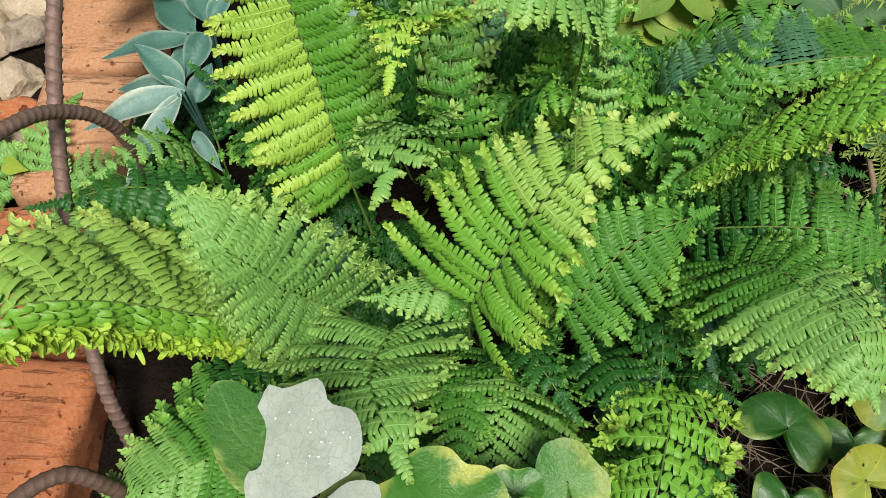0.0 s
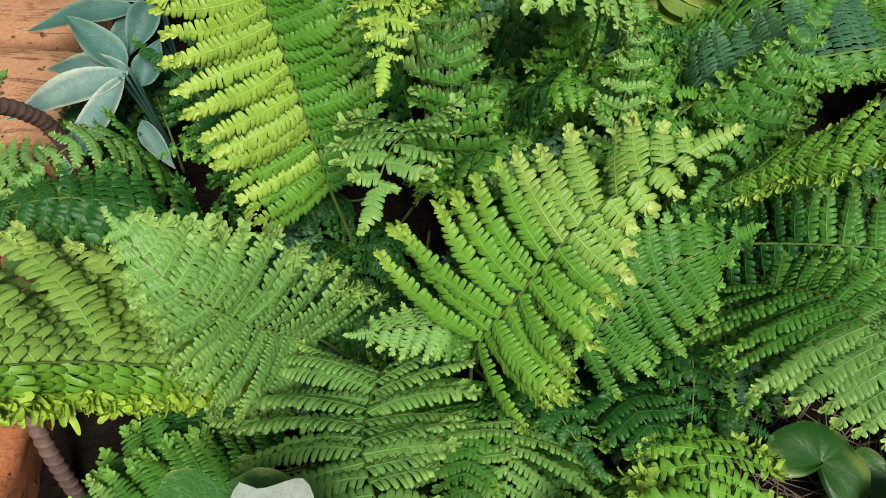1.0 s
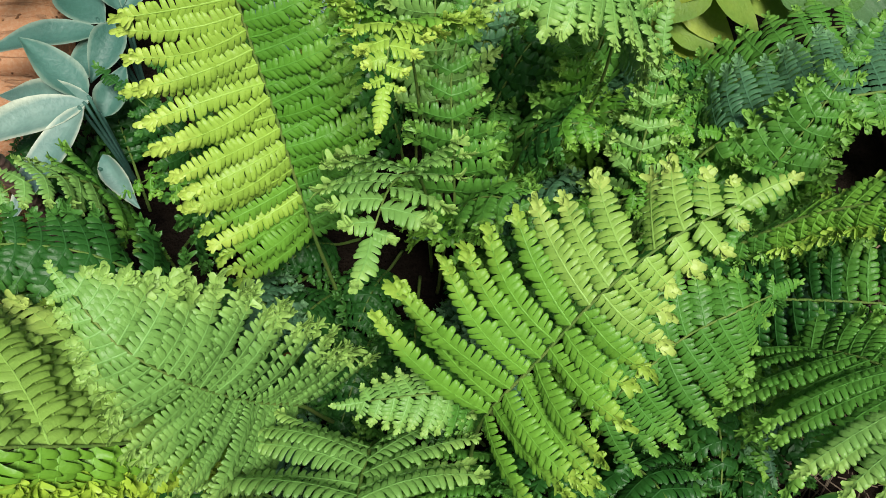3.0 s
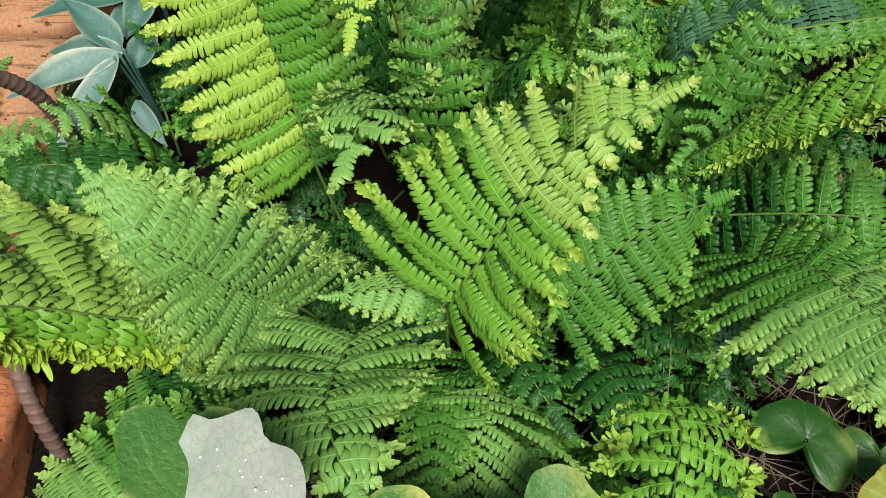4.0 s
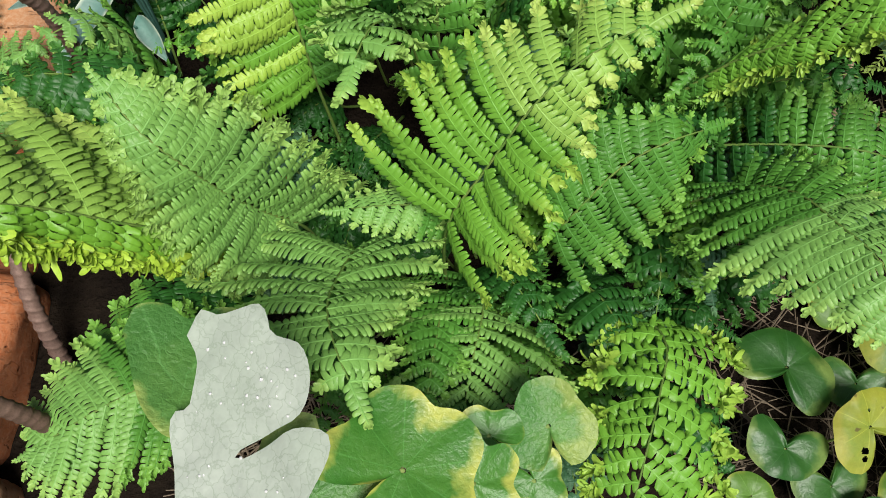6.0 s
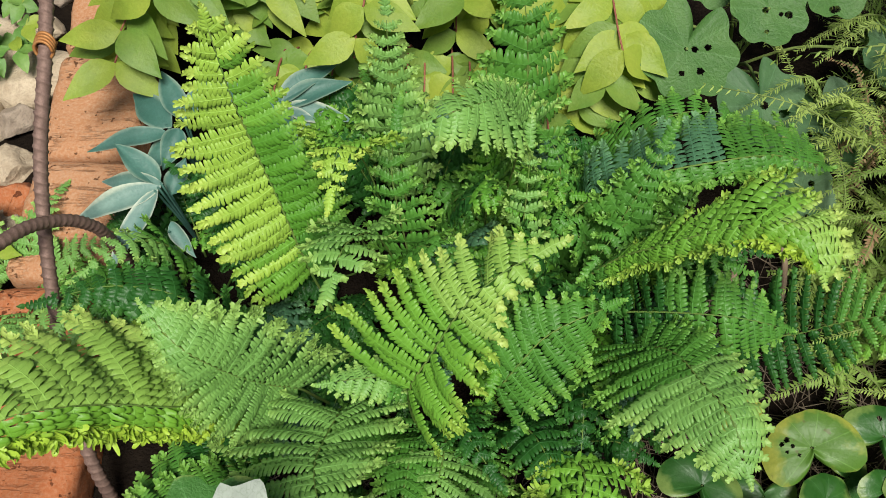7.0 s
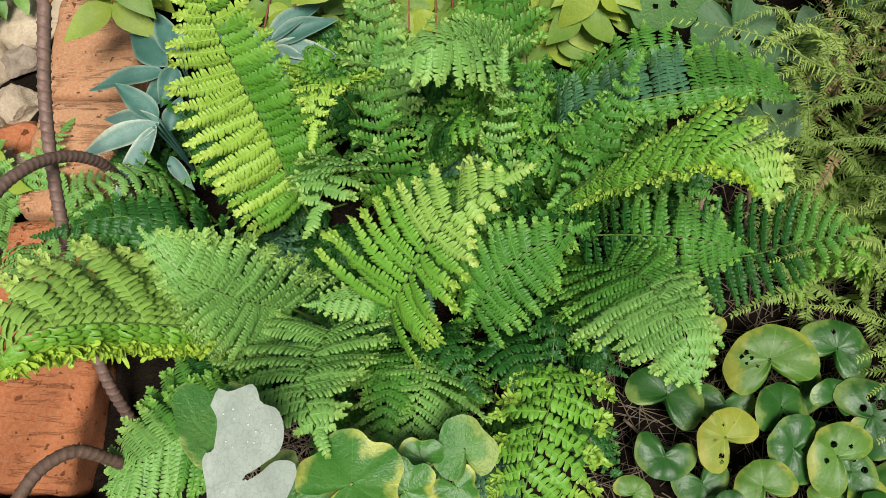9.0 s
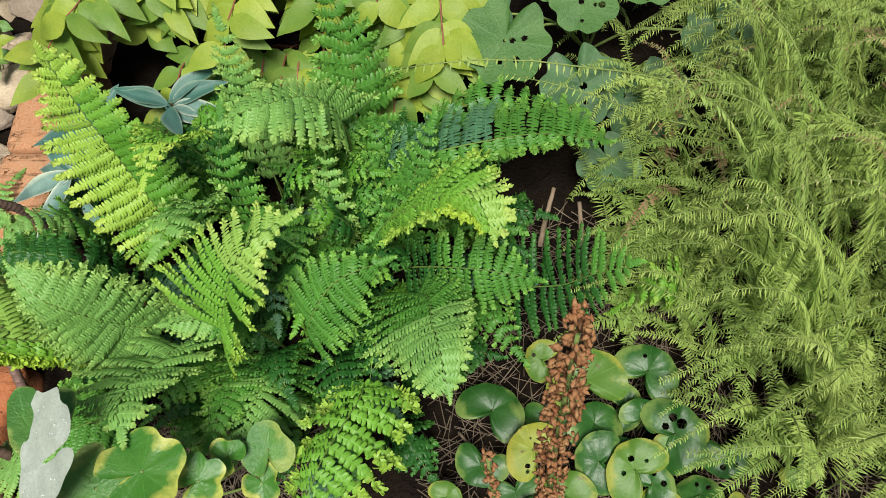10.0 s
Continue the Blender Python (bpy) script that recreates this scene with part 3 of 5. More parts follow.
hoop2 = part("garden_hoop", tube([(-0.286, 0.262, -0.07), (-0.288, 0.264, 0.07), (-0.298, 0.268, 0.11), (-0.319, 0.27, 0.137), (-0.343, 0.25, 0.15), (-0.362, 0.214, 0.15), (-0.385, 0.175, 0.135), (-0.42, 0.11, 0.06), (-0.45, 0.07, -0.07)],
                                 0.0062, 0.0062, 12, 460, 0.12, 0.0072), RUST_DARK)
tagged(hoop2, "small bent rusty steel hoop over the near brick", "hoop")

# ---- ferns ----
main = empty("fern", (0.02, 0.45, -0.05), "crested green fern with broad ruffled fronds", "fern", "crested ferns in the bed")
back = empty("fern", (0.0, 0.60, -0.05), "crested fern with an upright yellow-green frond", "fern", "crested ferns in the bed")
rear = empty("fern", (0.13, 0.56, -0.05), "dark blue-green crested fern with arching fronds", "fern", "crested ferns in the bed")
edge = empty("fern", (-0.25, 0.52, -0.05), "low crested fern leaning over the brick edging", "fern", "crested ferns in the bed")

# right half in darker greens: partly leaf colour, partly its shade put into the colour
blade(back, [(-0.105, 0.545, -0.05), (-0.118, 0.55, 0.03)], [(-0.128, 0.556, 0.085), (-0.140, 0.572, 0.146), (-0.149, 0.587, 0.191), (-0.159, 0.601, 0.234), (-0.167, 0.613, 0.274), (-0.173, 0.622, 0.305), (-0.180, 0.642, 0.384)],
      [(-0.082, 0.585, 0.10), (-0.086, 0.597, 0.165), (-0.098, 0.608, 0.215), (-0.112, 0.615, 0.262), (-0.128, 0.632, 0.295), (-0.142, 0.640, 0.330), (-0.160, 0.648, 0.362)],
      [(-0.180, 0.510, 0.08), (-0.205, 0.534, 0.160), (-0.225, 0.556, 0.215), (-0.230, 0.590, 0.258), (-0.217, 0.611, 0.292), (-0.207, 0.628, 0.325), (-0.196, 0.642, 0.358)],
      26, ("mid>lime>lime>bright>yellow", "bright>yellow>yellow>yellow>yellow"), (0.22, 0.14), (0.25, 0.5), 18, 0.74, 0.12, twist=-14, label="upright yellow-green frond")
blade(main, [(0.0, 0.41, -0.05), (-0.014, 0.400, 0.06)], [(-0.018, 0.402, 0.158), (0.001, 0.416, 0.211), (0.027, 0.437, 0.264), (0.057, 0.455, 0.294), (0.096, 0.471, 0.308)],
      [(0.012, 0.338, 0.172), (0.028, 0.352, 0.200), (0.046, 0.376, 0.231), (0.058, 0.409, 0.246), (0.060, 0.434, 0.272), (0.076, 0.447, 0.297)],
      [(-0.088, 0.440, 0.210), (-0.069, 0.465, 0.235), (-0.042, 0.471, 0.257), (-0.016, 0.478, 0.264), (0.010, 0.490, 0.272), (0.036, 0.494, 0.285), (0.066, 0.488, 0.300)],
      14, "bright>bright>cream>cream", (0.22, 0.16), 0.55, 17, 0.58, 0.10, twist=-8)
blade(main, [(-0.12, 0.43, -0.05), (-0.14, 0.412, 0.03)], [(-0.160, 0.402, 0.085), (-0.200, 0.388, 0.155), (-0.224, 0.376, 0.195), (-0.252, 0.366, 0.236), (-0.279, 0.351, 0.275), (-0.304, 0.334, 0.300), (-0.332, 0.300, 0.288)],
      [(-0.215, 0.462, 0.075), (-0.255, 0.466, 0.115), (-0.290, 0.466, 0.145), (-0.320, 0.460, 0.185), (-0.335, 0.430, 0.235), (-0.338, 0.375, 0.285)],
      [(-0.170, 0.384, 0.095), (-0.219, 0.358, 0.168), (-0.249, 0.349, 0.208), (-0.276, 0.334, 0.254), (-0.303, 0.316, 0.282)],
      28, ("bright>cream>cream>cream", "gold"), (0.22, 0.5), (0.6, 1.6), 22, 1.3, 0.2, twist=-26)
blade(main, [(-0.10, 0.445, -0.05), (-0.118, 0.435, 0.03)], [(-0.130, 0.428, 0.085), (-0.150, 0.417, 0.130), (-0.167, 0.410, 0.172), (-0.184, 0.405, 0.222), (-0.206, 0.413, 0.252), (-0.231, 0.440, 0.267)],
      [(-0.085, 0.460, 0.105), (-0.112, 0.455, 0.152), (-0.146, 0.458, 0.212), (-0.176, 0.452, 0.238), (-0.204, 0.442, 0.260)],
      [(-0.150, 0.352, 0.120), (-0.187, 0.346, 0.178), (-0.205, 0.369, 0.200), (-0.213, 0.388, 0.230), (-0.222, 0.412, 0.254)],
      28, "pale", (0.2, 0.16), (0.9, 0.7), 21, 1.05, 0.25, twist=4)
blade(main, [(-0.06, 0.42, -0.05), (-0.076, 0.408, 0.06)], [(-0.083, 0.392, 0.125), (-0.089, 0.362, 0.160), (-0.091, 0.325, 0.208), (-0.080, 0.287, 0.244), (-0.066, 0.260, 0.250)],
      [(-0.150, 0.425, 0.105), (-0.168, 0.394, 0.122), (-0.186, 0.348, 0.160), (-0.158, 0.308, 0.200), (-0.108, 0.275, 0.236)],
      [(-0.012, 0.425, 0.125), (-0.022, 0.392, 0.152), (-0.028, 0.354, 0.172), (-0.044, 0.312, 0.224), (-0.052, 0.280, 0.240)],
      14, "pale", (0.2, 0.14), 0.35, 17, 0.72, 0.10, twist=-4)
blade(main, [(0.04, 0.44, -0.04), (0.055, 0.43, 0.05)], [(0.066, 0.422, 0.105), (0.082, 0.432, 0.140), (0.103, 0.449, 0.166), (0.129, 0.459, 0.186), (0.168, 0.478, 0.180)],
      [(0.096, 0.384, 0.085), (0.122, 0.406, 0.112), (0.145, 0.420, 0.142), (0.150, 0.442, 0.158), (0.162, 0.464, 0.170)],
      [(0.040, 0.462, 0.140), (0.075, 0.479, 0.180), (0.096, 0.483, 0.186), (0.118, 0.487, 0.188), (0.140, 0.486, 0.188)],
      12, "mid", (0.22, 0.18), 0.25, 16, 0.68, 0.1, twist=-6)
blade(main, [(0.07, 0.46, -0.04), (0.15, 0.46, 0.05)], [(0.200, 0.460, 0.118), (0.223, 0.437, 0.168), (0.233, 0.396, 0.205), (0.246, 0.358, 0.226), (0.256, 0.314, 0.214)],
      [(0.145, 0.455, 0.110), (0.130, 0.423, 0.142), (0.143, 0.388, 0.150), (0.168, 0.364, 0.180), (0.205, 0.335, 0.200), (0.236, 0.316, 0.210)],
      [(0.215, 0.497, 0.125), (0.250, 0.462, 0.170), (0.274, 0.422, 0.190), (0.276, 0.375, 0.218), (0.272, 0.335, 0.218)],
      22, "mid>mid>pale>pale", (0.2, 0.16), 0.35, 19, 0.92, 0.12, twist=2)
blade(rear, [(0.09, 0.51, -0.04), (0.115, 0.515, 0.06)], [(0.140, 0.517, 0.130), (0.172, 0.516, 0.200), (0.204, 0.504, 0.252), (0.237, 0.498, 0.290), (0.266, 0.488, 0.318), (0.292, 0.476, 0.326), (0.306, 0.442, 0.302)],
      [(0.141, 0.509, 0.122), (0.180, 0.503, 0.194), (0.237, 0.484, 0.280), (0.266, 0.472, 0.310), (0.288, 0.458, 0.316)],
      [(0.144, 0.521, 0.138), (0.188, 0.524, 0.212), (0.236, 0.526, 0.274), (0.286, 0.544, 0.306), (0.318, 0.500, 0.325), (0.322, 0.462, 0.315)],
      32, ("mid>bright>bright>gold", "mid>bright>bright>cream"), (0.4, 0.2), (1.2, 0.7), 10, 0.85, 0.25, twist=0)
blade(main, [(0.07, 0.42, -0.04), (0.11, 0.38, 0.04)], [(0.136, 0.362, 0.088), (0.142, 0.334, 0.120), (0.130, 0.298, 0.140), (0.112, 0.250, 0.156), (0.100, 0.205, 0.145)],
      [(0.106, 0.366, 0.080), (0.096, 0.328, 0.105), (0.082, 0.282, 0.125), (0.074, 0.232, 0.135)],
      [(0.182, 0.356, 0.085), (0.202, 0.316, 0.092), (0.190, 0.266, 0.108), (0.150, 0.216, 0.132)],
      12, "bright", (0.25, 0.25), 1.4, 10, 0.56, 0.9, twist=-14)
blade(main, [(0.02, 0.43, -0.05)], [(0.018, 0.405, 0.040), (0.014, 0.362, 0.084), (0.005, 0.318, 0.102), (-0.002, 0.268, 0.104)],
      [(-0.050, 0.400, 0.060), (-0.066, 0.350, 0.085), (-0.060, 0.300, 0.098), (-0.030, 0.268, 0.100)],
      [(0.078, 0.392, 0.065), (0.088, 0.350, 0.088), (0.078, 0.306, 0.100), (0.036, 0.262, 0.100)],
      15, "mid>pale>pale", (0.25, 0.25), 0.4, 16, 0.66, 0.12, twist=16)
blade(rear, [(0.20, 0.49, -0.05), (0.27, 0.495, 0.02)], [(0.315, 0.494, 0.055), (0.340, 0.492, 0.068), (0.374, 0.488, 0.084), (0.410, 0.489, 0.114), (0.455, 0.486, 0.148)],
      [(0.320, 0.428, 0.045), (0.358, 0.438, 0.060), (0.400, 0.442, 0.086), (0.434, 0.458, 0.120)],
      [(0.310, 0.548, 0.085), (0.350, 0.550, 0.112), (0.400, 0.540, 0.150), (0.438, 0.520, 0.160)],
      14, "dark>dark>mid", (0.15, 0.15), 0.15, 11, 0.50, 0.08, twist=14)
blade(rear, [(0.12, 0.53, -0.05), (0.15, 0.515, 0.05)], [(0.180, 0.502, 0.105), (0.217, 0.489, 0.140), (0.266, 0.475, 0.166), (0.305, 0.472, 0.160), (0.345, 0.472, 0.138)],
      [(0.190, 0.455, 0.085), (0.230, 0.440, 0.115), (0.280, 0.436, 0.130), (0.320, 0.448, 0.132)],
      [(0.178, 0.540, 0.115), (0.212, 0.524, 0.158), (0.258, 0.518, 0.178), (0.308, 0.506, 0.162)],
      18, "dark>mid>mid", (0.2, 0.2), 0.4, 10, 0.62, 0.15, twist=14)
blade(rear, [(0.10, 0.58, -0.05), (0.13, 0.59, 0.07)], [(0.155, 0.602, 0.150), (0.212, 0.613, 0.188), (0.285, 0.626, 0.197), (0.352, 0.646, 0.178), (0.432, 0.668, 0.122)],
      [(0.165, 0.586, 0.150), (0.218, 0.596, 0.180), (0.292, 0.610, 0.186), (0.362, 0.636, 0.166)],
      [(0.150, 0.660, 0.150), (0.196, 0.676, 0.168), (0.290, 0.706, 0.172), (0.376, 0.724, 0.136), (0.415, 0.700, 0.128)],
      22, ("mid", "blue>blue>mid>mid"), (0.3, 0.2), (1.3, 0.5), 13, 0.62, 0.18, twist=12)
blade(back, [(0.06, 0.64, -0.05), (0.09, 0.68, 0.08)], [(0.092, 0.692, 0.150), (0.074, 0.678, 0.225), (0.034, 0.624, 0.285), (-0.010, 0.610, 0.276)],
      [(0.130, 0.735, 0.150), (0.088, 0.716, 0.200), (0.044, 0.672, 0.266), (0.010, 0.645, 0.276)],
      [(0.110, 0.640, 0.160), (0.084, 0.605, 0.235), (0.050, 0.590, 0.268), (0.012, 0.588, 0.272)],
      17, "pale", 0.2, 0.45, 13, 0.78, 0.12, twist=4)
blade(back, [(-0.02, 0.58, -0.05), (-0.045, 0.575, 0.10)], [(-0.058, 0.558, 0.170), (-0.068, 0.540, 0.198), (-0.078, 0.518, 0.216), (-0.088, 0.480, 0.222)],
      [(-0.110, 0.575, 0.170), (-0.122, 0.545, 0.182), (-0.112, 0.505, 0.212)],
      [(-0.040, 0.585, 0.195), (-0.022, 0.545, 0.205), (-0.052, 0.495, 0.220)],
      6, "pale", 0.25, 0.8, 10, 0.52, 0.25, twist=6)
blade(back, [(-0.03, 0.59, -0.05), (-0.055, 0.612, 0.16)], [(-0.068, 0.604, 0.245), (-0.074, 0.590, 0.276), (-0.079, 0.570, 0.292), (-0.083, 0.532, 0.286)],
      [(-0.118, 0.612, 0.270), (-0.102, 0.575, 0.288)], [(-0.020, 0.612, 0.265), (-0.056, 0.572, 0.288)],
      9, "bright>yellow", 0.25, 0.8, 8, 0.72, 0.25, twist=10)
# low fronds: older, darker green, with shade from those above put into the colour
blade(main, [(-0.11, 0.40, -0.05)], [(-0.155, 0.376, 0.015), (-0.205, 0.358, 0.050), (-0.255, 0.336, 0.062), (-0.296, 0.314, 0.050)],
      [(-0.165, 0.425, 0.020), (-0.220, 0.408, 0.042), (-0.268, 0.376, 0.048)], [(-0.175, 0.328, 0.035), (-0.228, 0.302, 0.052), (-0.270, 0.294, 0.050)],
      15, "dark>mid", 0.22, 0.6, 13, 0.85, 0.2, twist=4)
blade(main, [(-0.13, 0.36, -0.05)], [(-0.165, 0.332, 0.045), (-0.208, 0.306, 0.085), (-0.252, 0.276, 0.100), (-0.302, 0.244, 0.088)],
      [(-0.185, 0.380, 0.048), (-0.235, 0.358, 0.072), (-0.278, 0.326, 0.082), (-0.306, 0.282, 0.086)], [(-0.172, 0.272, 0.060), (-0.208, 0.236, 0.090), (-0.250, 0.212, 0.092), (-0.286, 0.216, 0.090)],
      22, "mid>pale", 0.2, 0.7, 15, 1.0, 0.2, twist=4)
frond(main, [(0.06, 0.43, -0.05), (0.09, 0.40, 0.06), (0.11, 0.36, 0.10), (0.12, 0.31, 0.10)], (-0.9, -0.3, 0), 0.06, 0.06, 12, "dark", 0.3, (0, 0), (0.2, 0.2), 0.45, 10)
frond(rear, [(0.12, 0.62, -0.05), (0.2, 0.69, 0.1), (0.28, 0.727, 0.142), (0.39, 0.735, 0.10)], (0.1, -1, 0), 0.055, 0.055, 16, "mid", 0.28, (0, 0), (0.2, 0.2), 0.5, 10)
frond(rear, [(0.12, 0.55, -0.05), (0.175, 0.57, 0.11), (0.202, 0.592, 0.19), (0.226, 0.628, 0.238)], (0.9, -0.4, 0), 0.062, 0.062, 17, "mid", 0.3, (0, 0), (0.3, 0.3), 1.0, 9, (95, 60), 1.1, 0.5, fill=0.95)
frond(back, [(-0.02, 0.63, -0.05), (-0.04, 0.715, 0.12), (-0.045, 0.745, 0.20), (-0.046, 0.772, 0.262)], (1, 0, 0), 0.052, 0.052, 16, "pale", 0.3, (0, 0), (0.3, 0.3), 0.8, 9, (90, 60), 1.3, 0.5, fill=0.98)
frond(back, [(0.06, 0.53, -0.05), (0.088, 0.56, 0.12), (0.094, 0.598, 0.2), (0.096, 0.634, 0.236)], (1, -0.1, 0), 0.03, 0.03, 13, "pale", 0.3, (0, 0), (0.2, 0.2), 0.9, 6, (90, 60), 2.0, 0.6)
frond(back, [(0.06, 0.66, -0.05), (0.1, 0.735, 0.11), (0.102, 0.775, 0.2), (0.085, 0.805, 0.29)], (1, 0.1, 0), 0.072, 0.075, 15, "mid", 0.28, (0, 0), (0.25, 0.25), 0.7, 11, (85, 55), 1.2, 0.4, fill=0.95)
frond(back, [(-0.01, 0.56, -0.05), (-0.03, 0.585, 0.14), (-0.038, 0.612, 0.205), (-0.03, 0.65, 0.24)], (1, 0, 0), 0.045, 0.045, 13, "mid", 0.3, (0, 0), (0.2, 0.2), 0.8, 8, (90, 60), 1.4, 0.4)
frond(edge, [(-0.25, 0.58, -0.05), (-0.275, 0.58, 0.09), (-0.302, 0.555, 0.152), (-0.338, 0.525, 0.15)], (-0.6, 0.7, 0), 0.05, 0.05, 13, "mid>pale", 0.3, (0, 0), (0.25, 0.25), 0.5, 9)
# the dark fronds here have the shade of the hollow put into their colour
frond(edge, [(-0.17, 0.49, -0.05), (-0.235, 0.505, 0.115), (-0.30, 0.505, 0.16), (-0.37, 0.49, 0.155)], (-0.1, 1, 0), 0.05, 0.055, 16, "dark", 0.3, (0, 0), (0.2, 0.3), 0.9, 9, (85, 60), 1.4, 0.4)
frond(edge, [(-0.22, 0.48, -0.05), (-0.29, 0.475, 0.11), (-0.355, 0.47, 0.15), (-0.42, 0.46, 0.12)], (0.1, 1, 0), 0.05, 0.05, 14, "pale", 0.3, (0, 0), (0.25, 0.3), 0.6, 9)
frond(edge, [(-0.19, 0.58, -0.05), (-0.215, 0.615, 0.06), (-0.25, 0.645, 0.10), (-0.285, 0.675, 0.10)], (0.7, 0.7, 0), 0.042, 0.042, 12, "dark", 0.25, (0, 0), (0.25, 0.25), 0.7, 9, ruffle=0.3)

frond(rear, [(0.50, 0.50, -0.05), (0.515, 0.497, 0.05), (0.49, 0.49, 0.085), (0.44, 0.473, 0.045)], (0.2, 1, 0), 0.040, 0.040, 9, "bright", 0.35, (0, 0), (0.1, 0.1), 0.0, 5, (75, 40), 1.0)

blade(main, [(0.0, 0.44, -0.04)], [(-0.010, 0.428, 0.105), (-0.030, 0.421, 0.146), (-0.060, 0.415, 0.157), (-0.094, 0.411, 0.154)],
      [(-0.010, 0.450, 0.112), (-0.045, 0.441, 0.150), (-0.080, 0.425, 0.152)], [(-0.012, 0.402, 0.112), (-0.042, 0.394, 0.148), (-0.078, 0.399, 0.151)],
      13, "mid>pale", 0.2, 0.3, 10, 0.70, 0.1, twist=-6)
frond(main, [(0.0, 0.43, -0.05), (-0.014, 0.38, 0.06), (-0.022, 0.33, 0.108), (-0.028, 0.278, 0.125)], (-1, 0, 0), 0.055, 0.055, 15, "mid", 0.25, (0, 0), (0.25, 0.25), 0.6, 10, (85, 55), 1.2, 0.4, fill=0.9)
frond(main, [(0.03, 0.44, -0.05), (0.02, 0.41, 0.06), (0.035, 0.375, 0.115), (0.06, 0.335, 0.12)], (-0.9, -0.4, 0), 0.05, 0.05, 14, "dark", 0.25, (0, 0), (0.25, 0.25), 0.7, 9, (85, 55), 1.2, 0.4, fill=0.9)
frond(main, [(-0.03, 0.43, -0.05), (-0.06, 0.40, 0.05), (-0.09, 0.36, 0.09), (-0.12, 0.32, 0.09)], (-0.7, 0.7, 0), 0.05, 0.05, 14, "mid", 0.25, (0, 0), (0.25, 0.25), 0.6, 9, (85, 55), 1.2, 0.4, fill=0.9)

# small crested fronds in the heart of the clump, inner shade put into their dark feet
for i in range(14):
    a = i * 2.4 + 0.5
    q = math.sqrt((i + 0.5) / 14)
    p = np.array([0.085 + 0.135 * q * math.cos(a), 0.575 + 0.075 * q * math.sin(a), -0.05])
    d = np.array([math.cos(a * 1.7), math.sin(a * 1.7) - 0.6, 0])
    h = rng.uniform(0.15, 0.20)
    pts = [p, p + (0, 0, h * 0.8), p + d * 0.025 + (0, 0, h + 0.03), p + d * 0.065 + (0, 0, h + 0.025)]
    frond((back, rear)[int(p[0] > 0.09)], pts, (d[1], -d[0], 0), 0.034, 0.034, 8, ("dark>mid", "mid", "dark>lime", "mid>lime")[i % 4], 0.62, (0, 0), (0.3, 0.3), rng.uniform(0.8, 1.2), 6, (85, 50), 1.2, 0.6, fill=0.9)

# low shaded fronds and crested tufts between the large ones, shade partly put into their greens
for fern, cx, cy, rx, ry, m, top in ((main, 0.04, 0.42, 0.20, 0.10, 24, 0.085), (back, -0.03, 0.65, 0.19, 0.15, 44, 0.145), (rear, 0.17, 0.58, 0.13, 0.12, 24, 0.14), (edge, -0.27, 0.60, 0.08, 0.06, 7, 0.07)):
    for i in range(m):
        a, q = i * 2.4, math.sqrt((i + 0.5) / m)
        d = np.array([math.cos(a), math.sin(a) - 0.25, 0])
        p = np.array([cx + rx * q * math.cos(a) * 0.75, cy + ry * q * math.sin(a) * 0.75, -0.05])
        l, h = rng.uniform(0.06, 0.12), top * rng.uniform(0.65, 1.15) * (1.1 - 0.35 * q)
        mx, my = p[0] + 0.05 * d[0], p[1] + 0.05 * d[1]
        # hollow: fronds stay low and all dark green, which paints the deep shade there
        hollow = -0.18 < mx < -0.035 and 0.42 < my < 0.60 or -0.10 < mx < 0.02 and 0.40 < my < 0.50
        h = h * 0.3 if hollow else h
        pts = [p, p + d * l * 0.3 + (0, 0, h * 0.75), p + d * l * 0.7 + (0, 0, h + 0.03), p + d * l * 1.15 + (0, 0, h + 0.02)]
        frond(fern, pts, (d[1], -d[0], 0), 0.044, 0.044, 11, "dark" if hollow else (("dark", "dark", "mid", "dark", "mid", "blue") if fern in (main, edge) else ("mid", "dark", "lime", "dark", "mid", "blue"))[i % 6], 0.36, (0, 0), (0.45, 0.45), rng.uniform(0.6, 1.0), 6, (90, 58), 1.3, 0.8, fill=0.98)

# ---- round-leaved ground cover ----
def ground_leaf(at, radius, mat, tipway, normal=(0, -0.25, 1), holes=(), seed=0, label="", notch=0.86, cup=0.12):
    e = empty("asarum_plant", (at[0], at[1], -0.055), label or "glossy round kidney-shaped green leaf on the soil", "ground cover", "round-leaved ground cover")
    (v, f), uv = place(round_leaf(radius * 0.86, kidney(notch), 14, cup * 0.3, 0.06, holes, seed, 0.22), at, normal, tipway, e.location)
    part("leaf", (v, f), mat, e, uv=uv)
    p = np.array(at) - np.array(e.location)
    part("leaf_stalk", tube([(rng.normal(0, 0.004), rng.normal(0, 0.004), 0), p * 0.5 + (0.004, 0, 0), p - (0, 0, 0.001)], 0.0014, 0.001, 5, 8), STEM_GREEN, e)
    return e


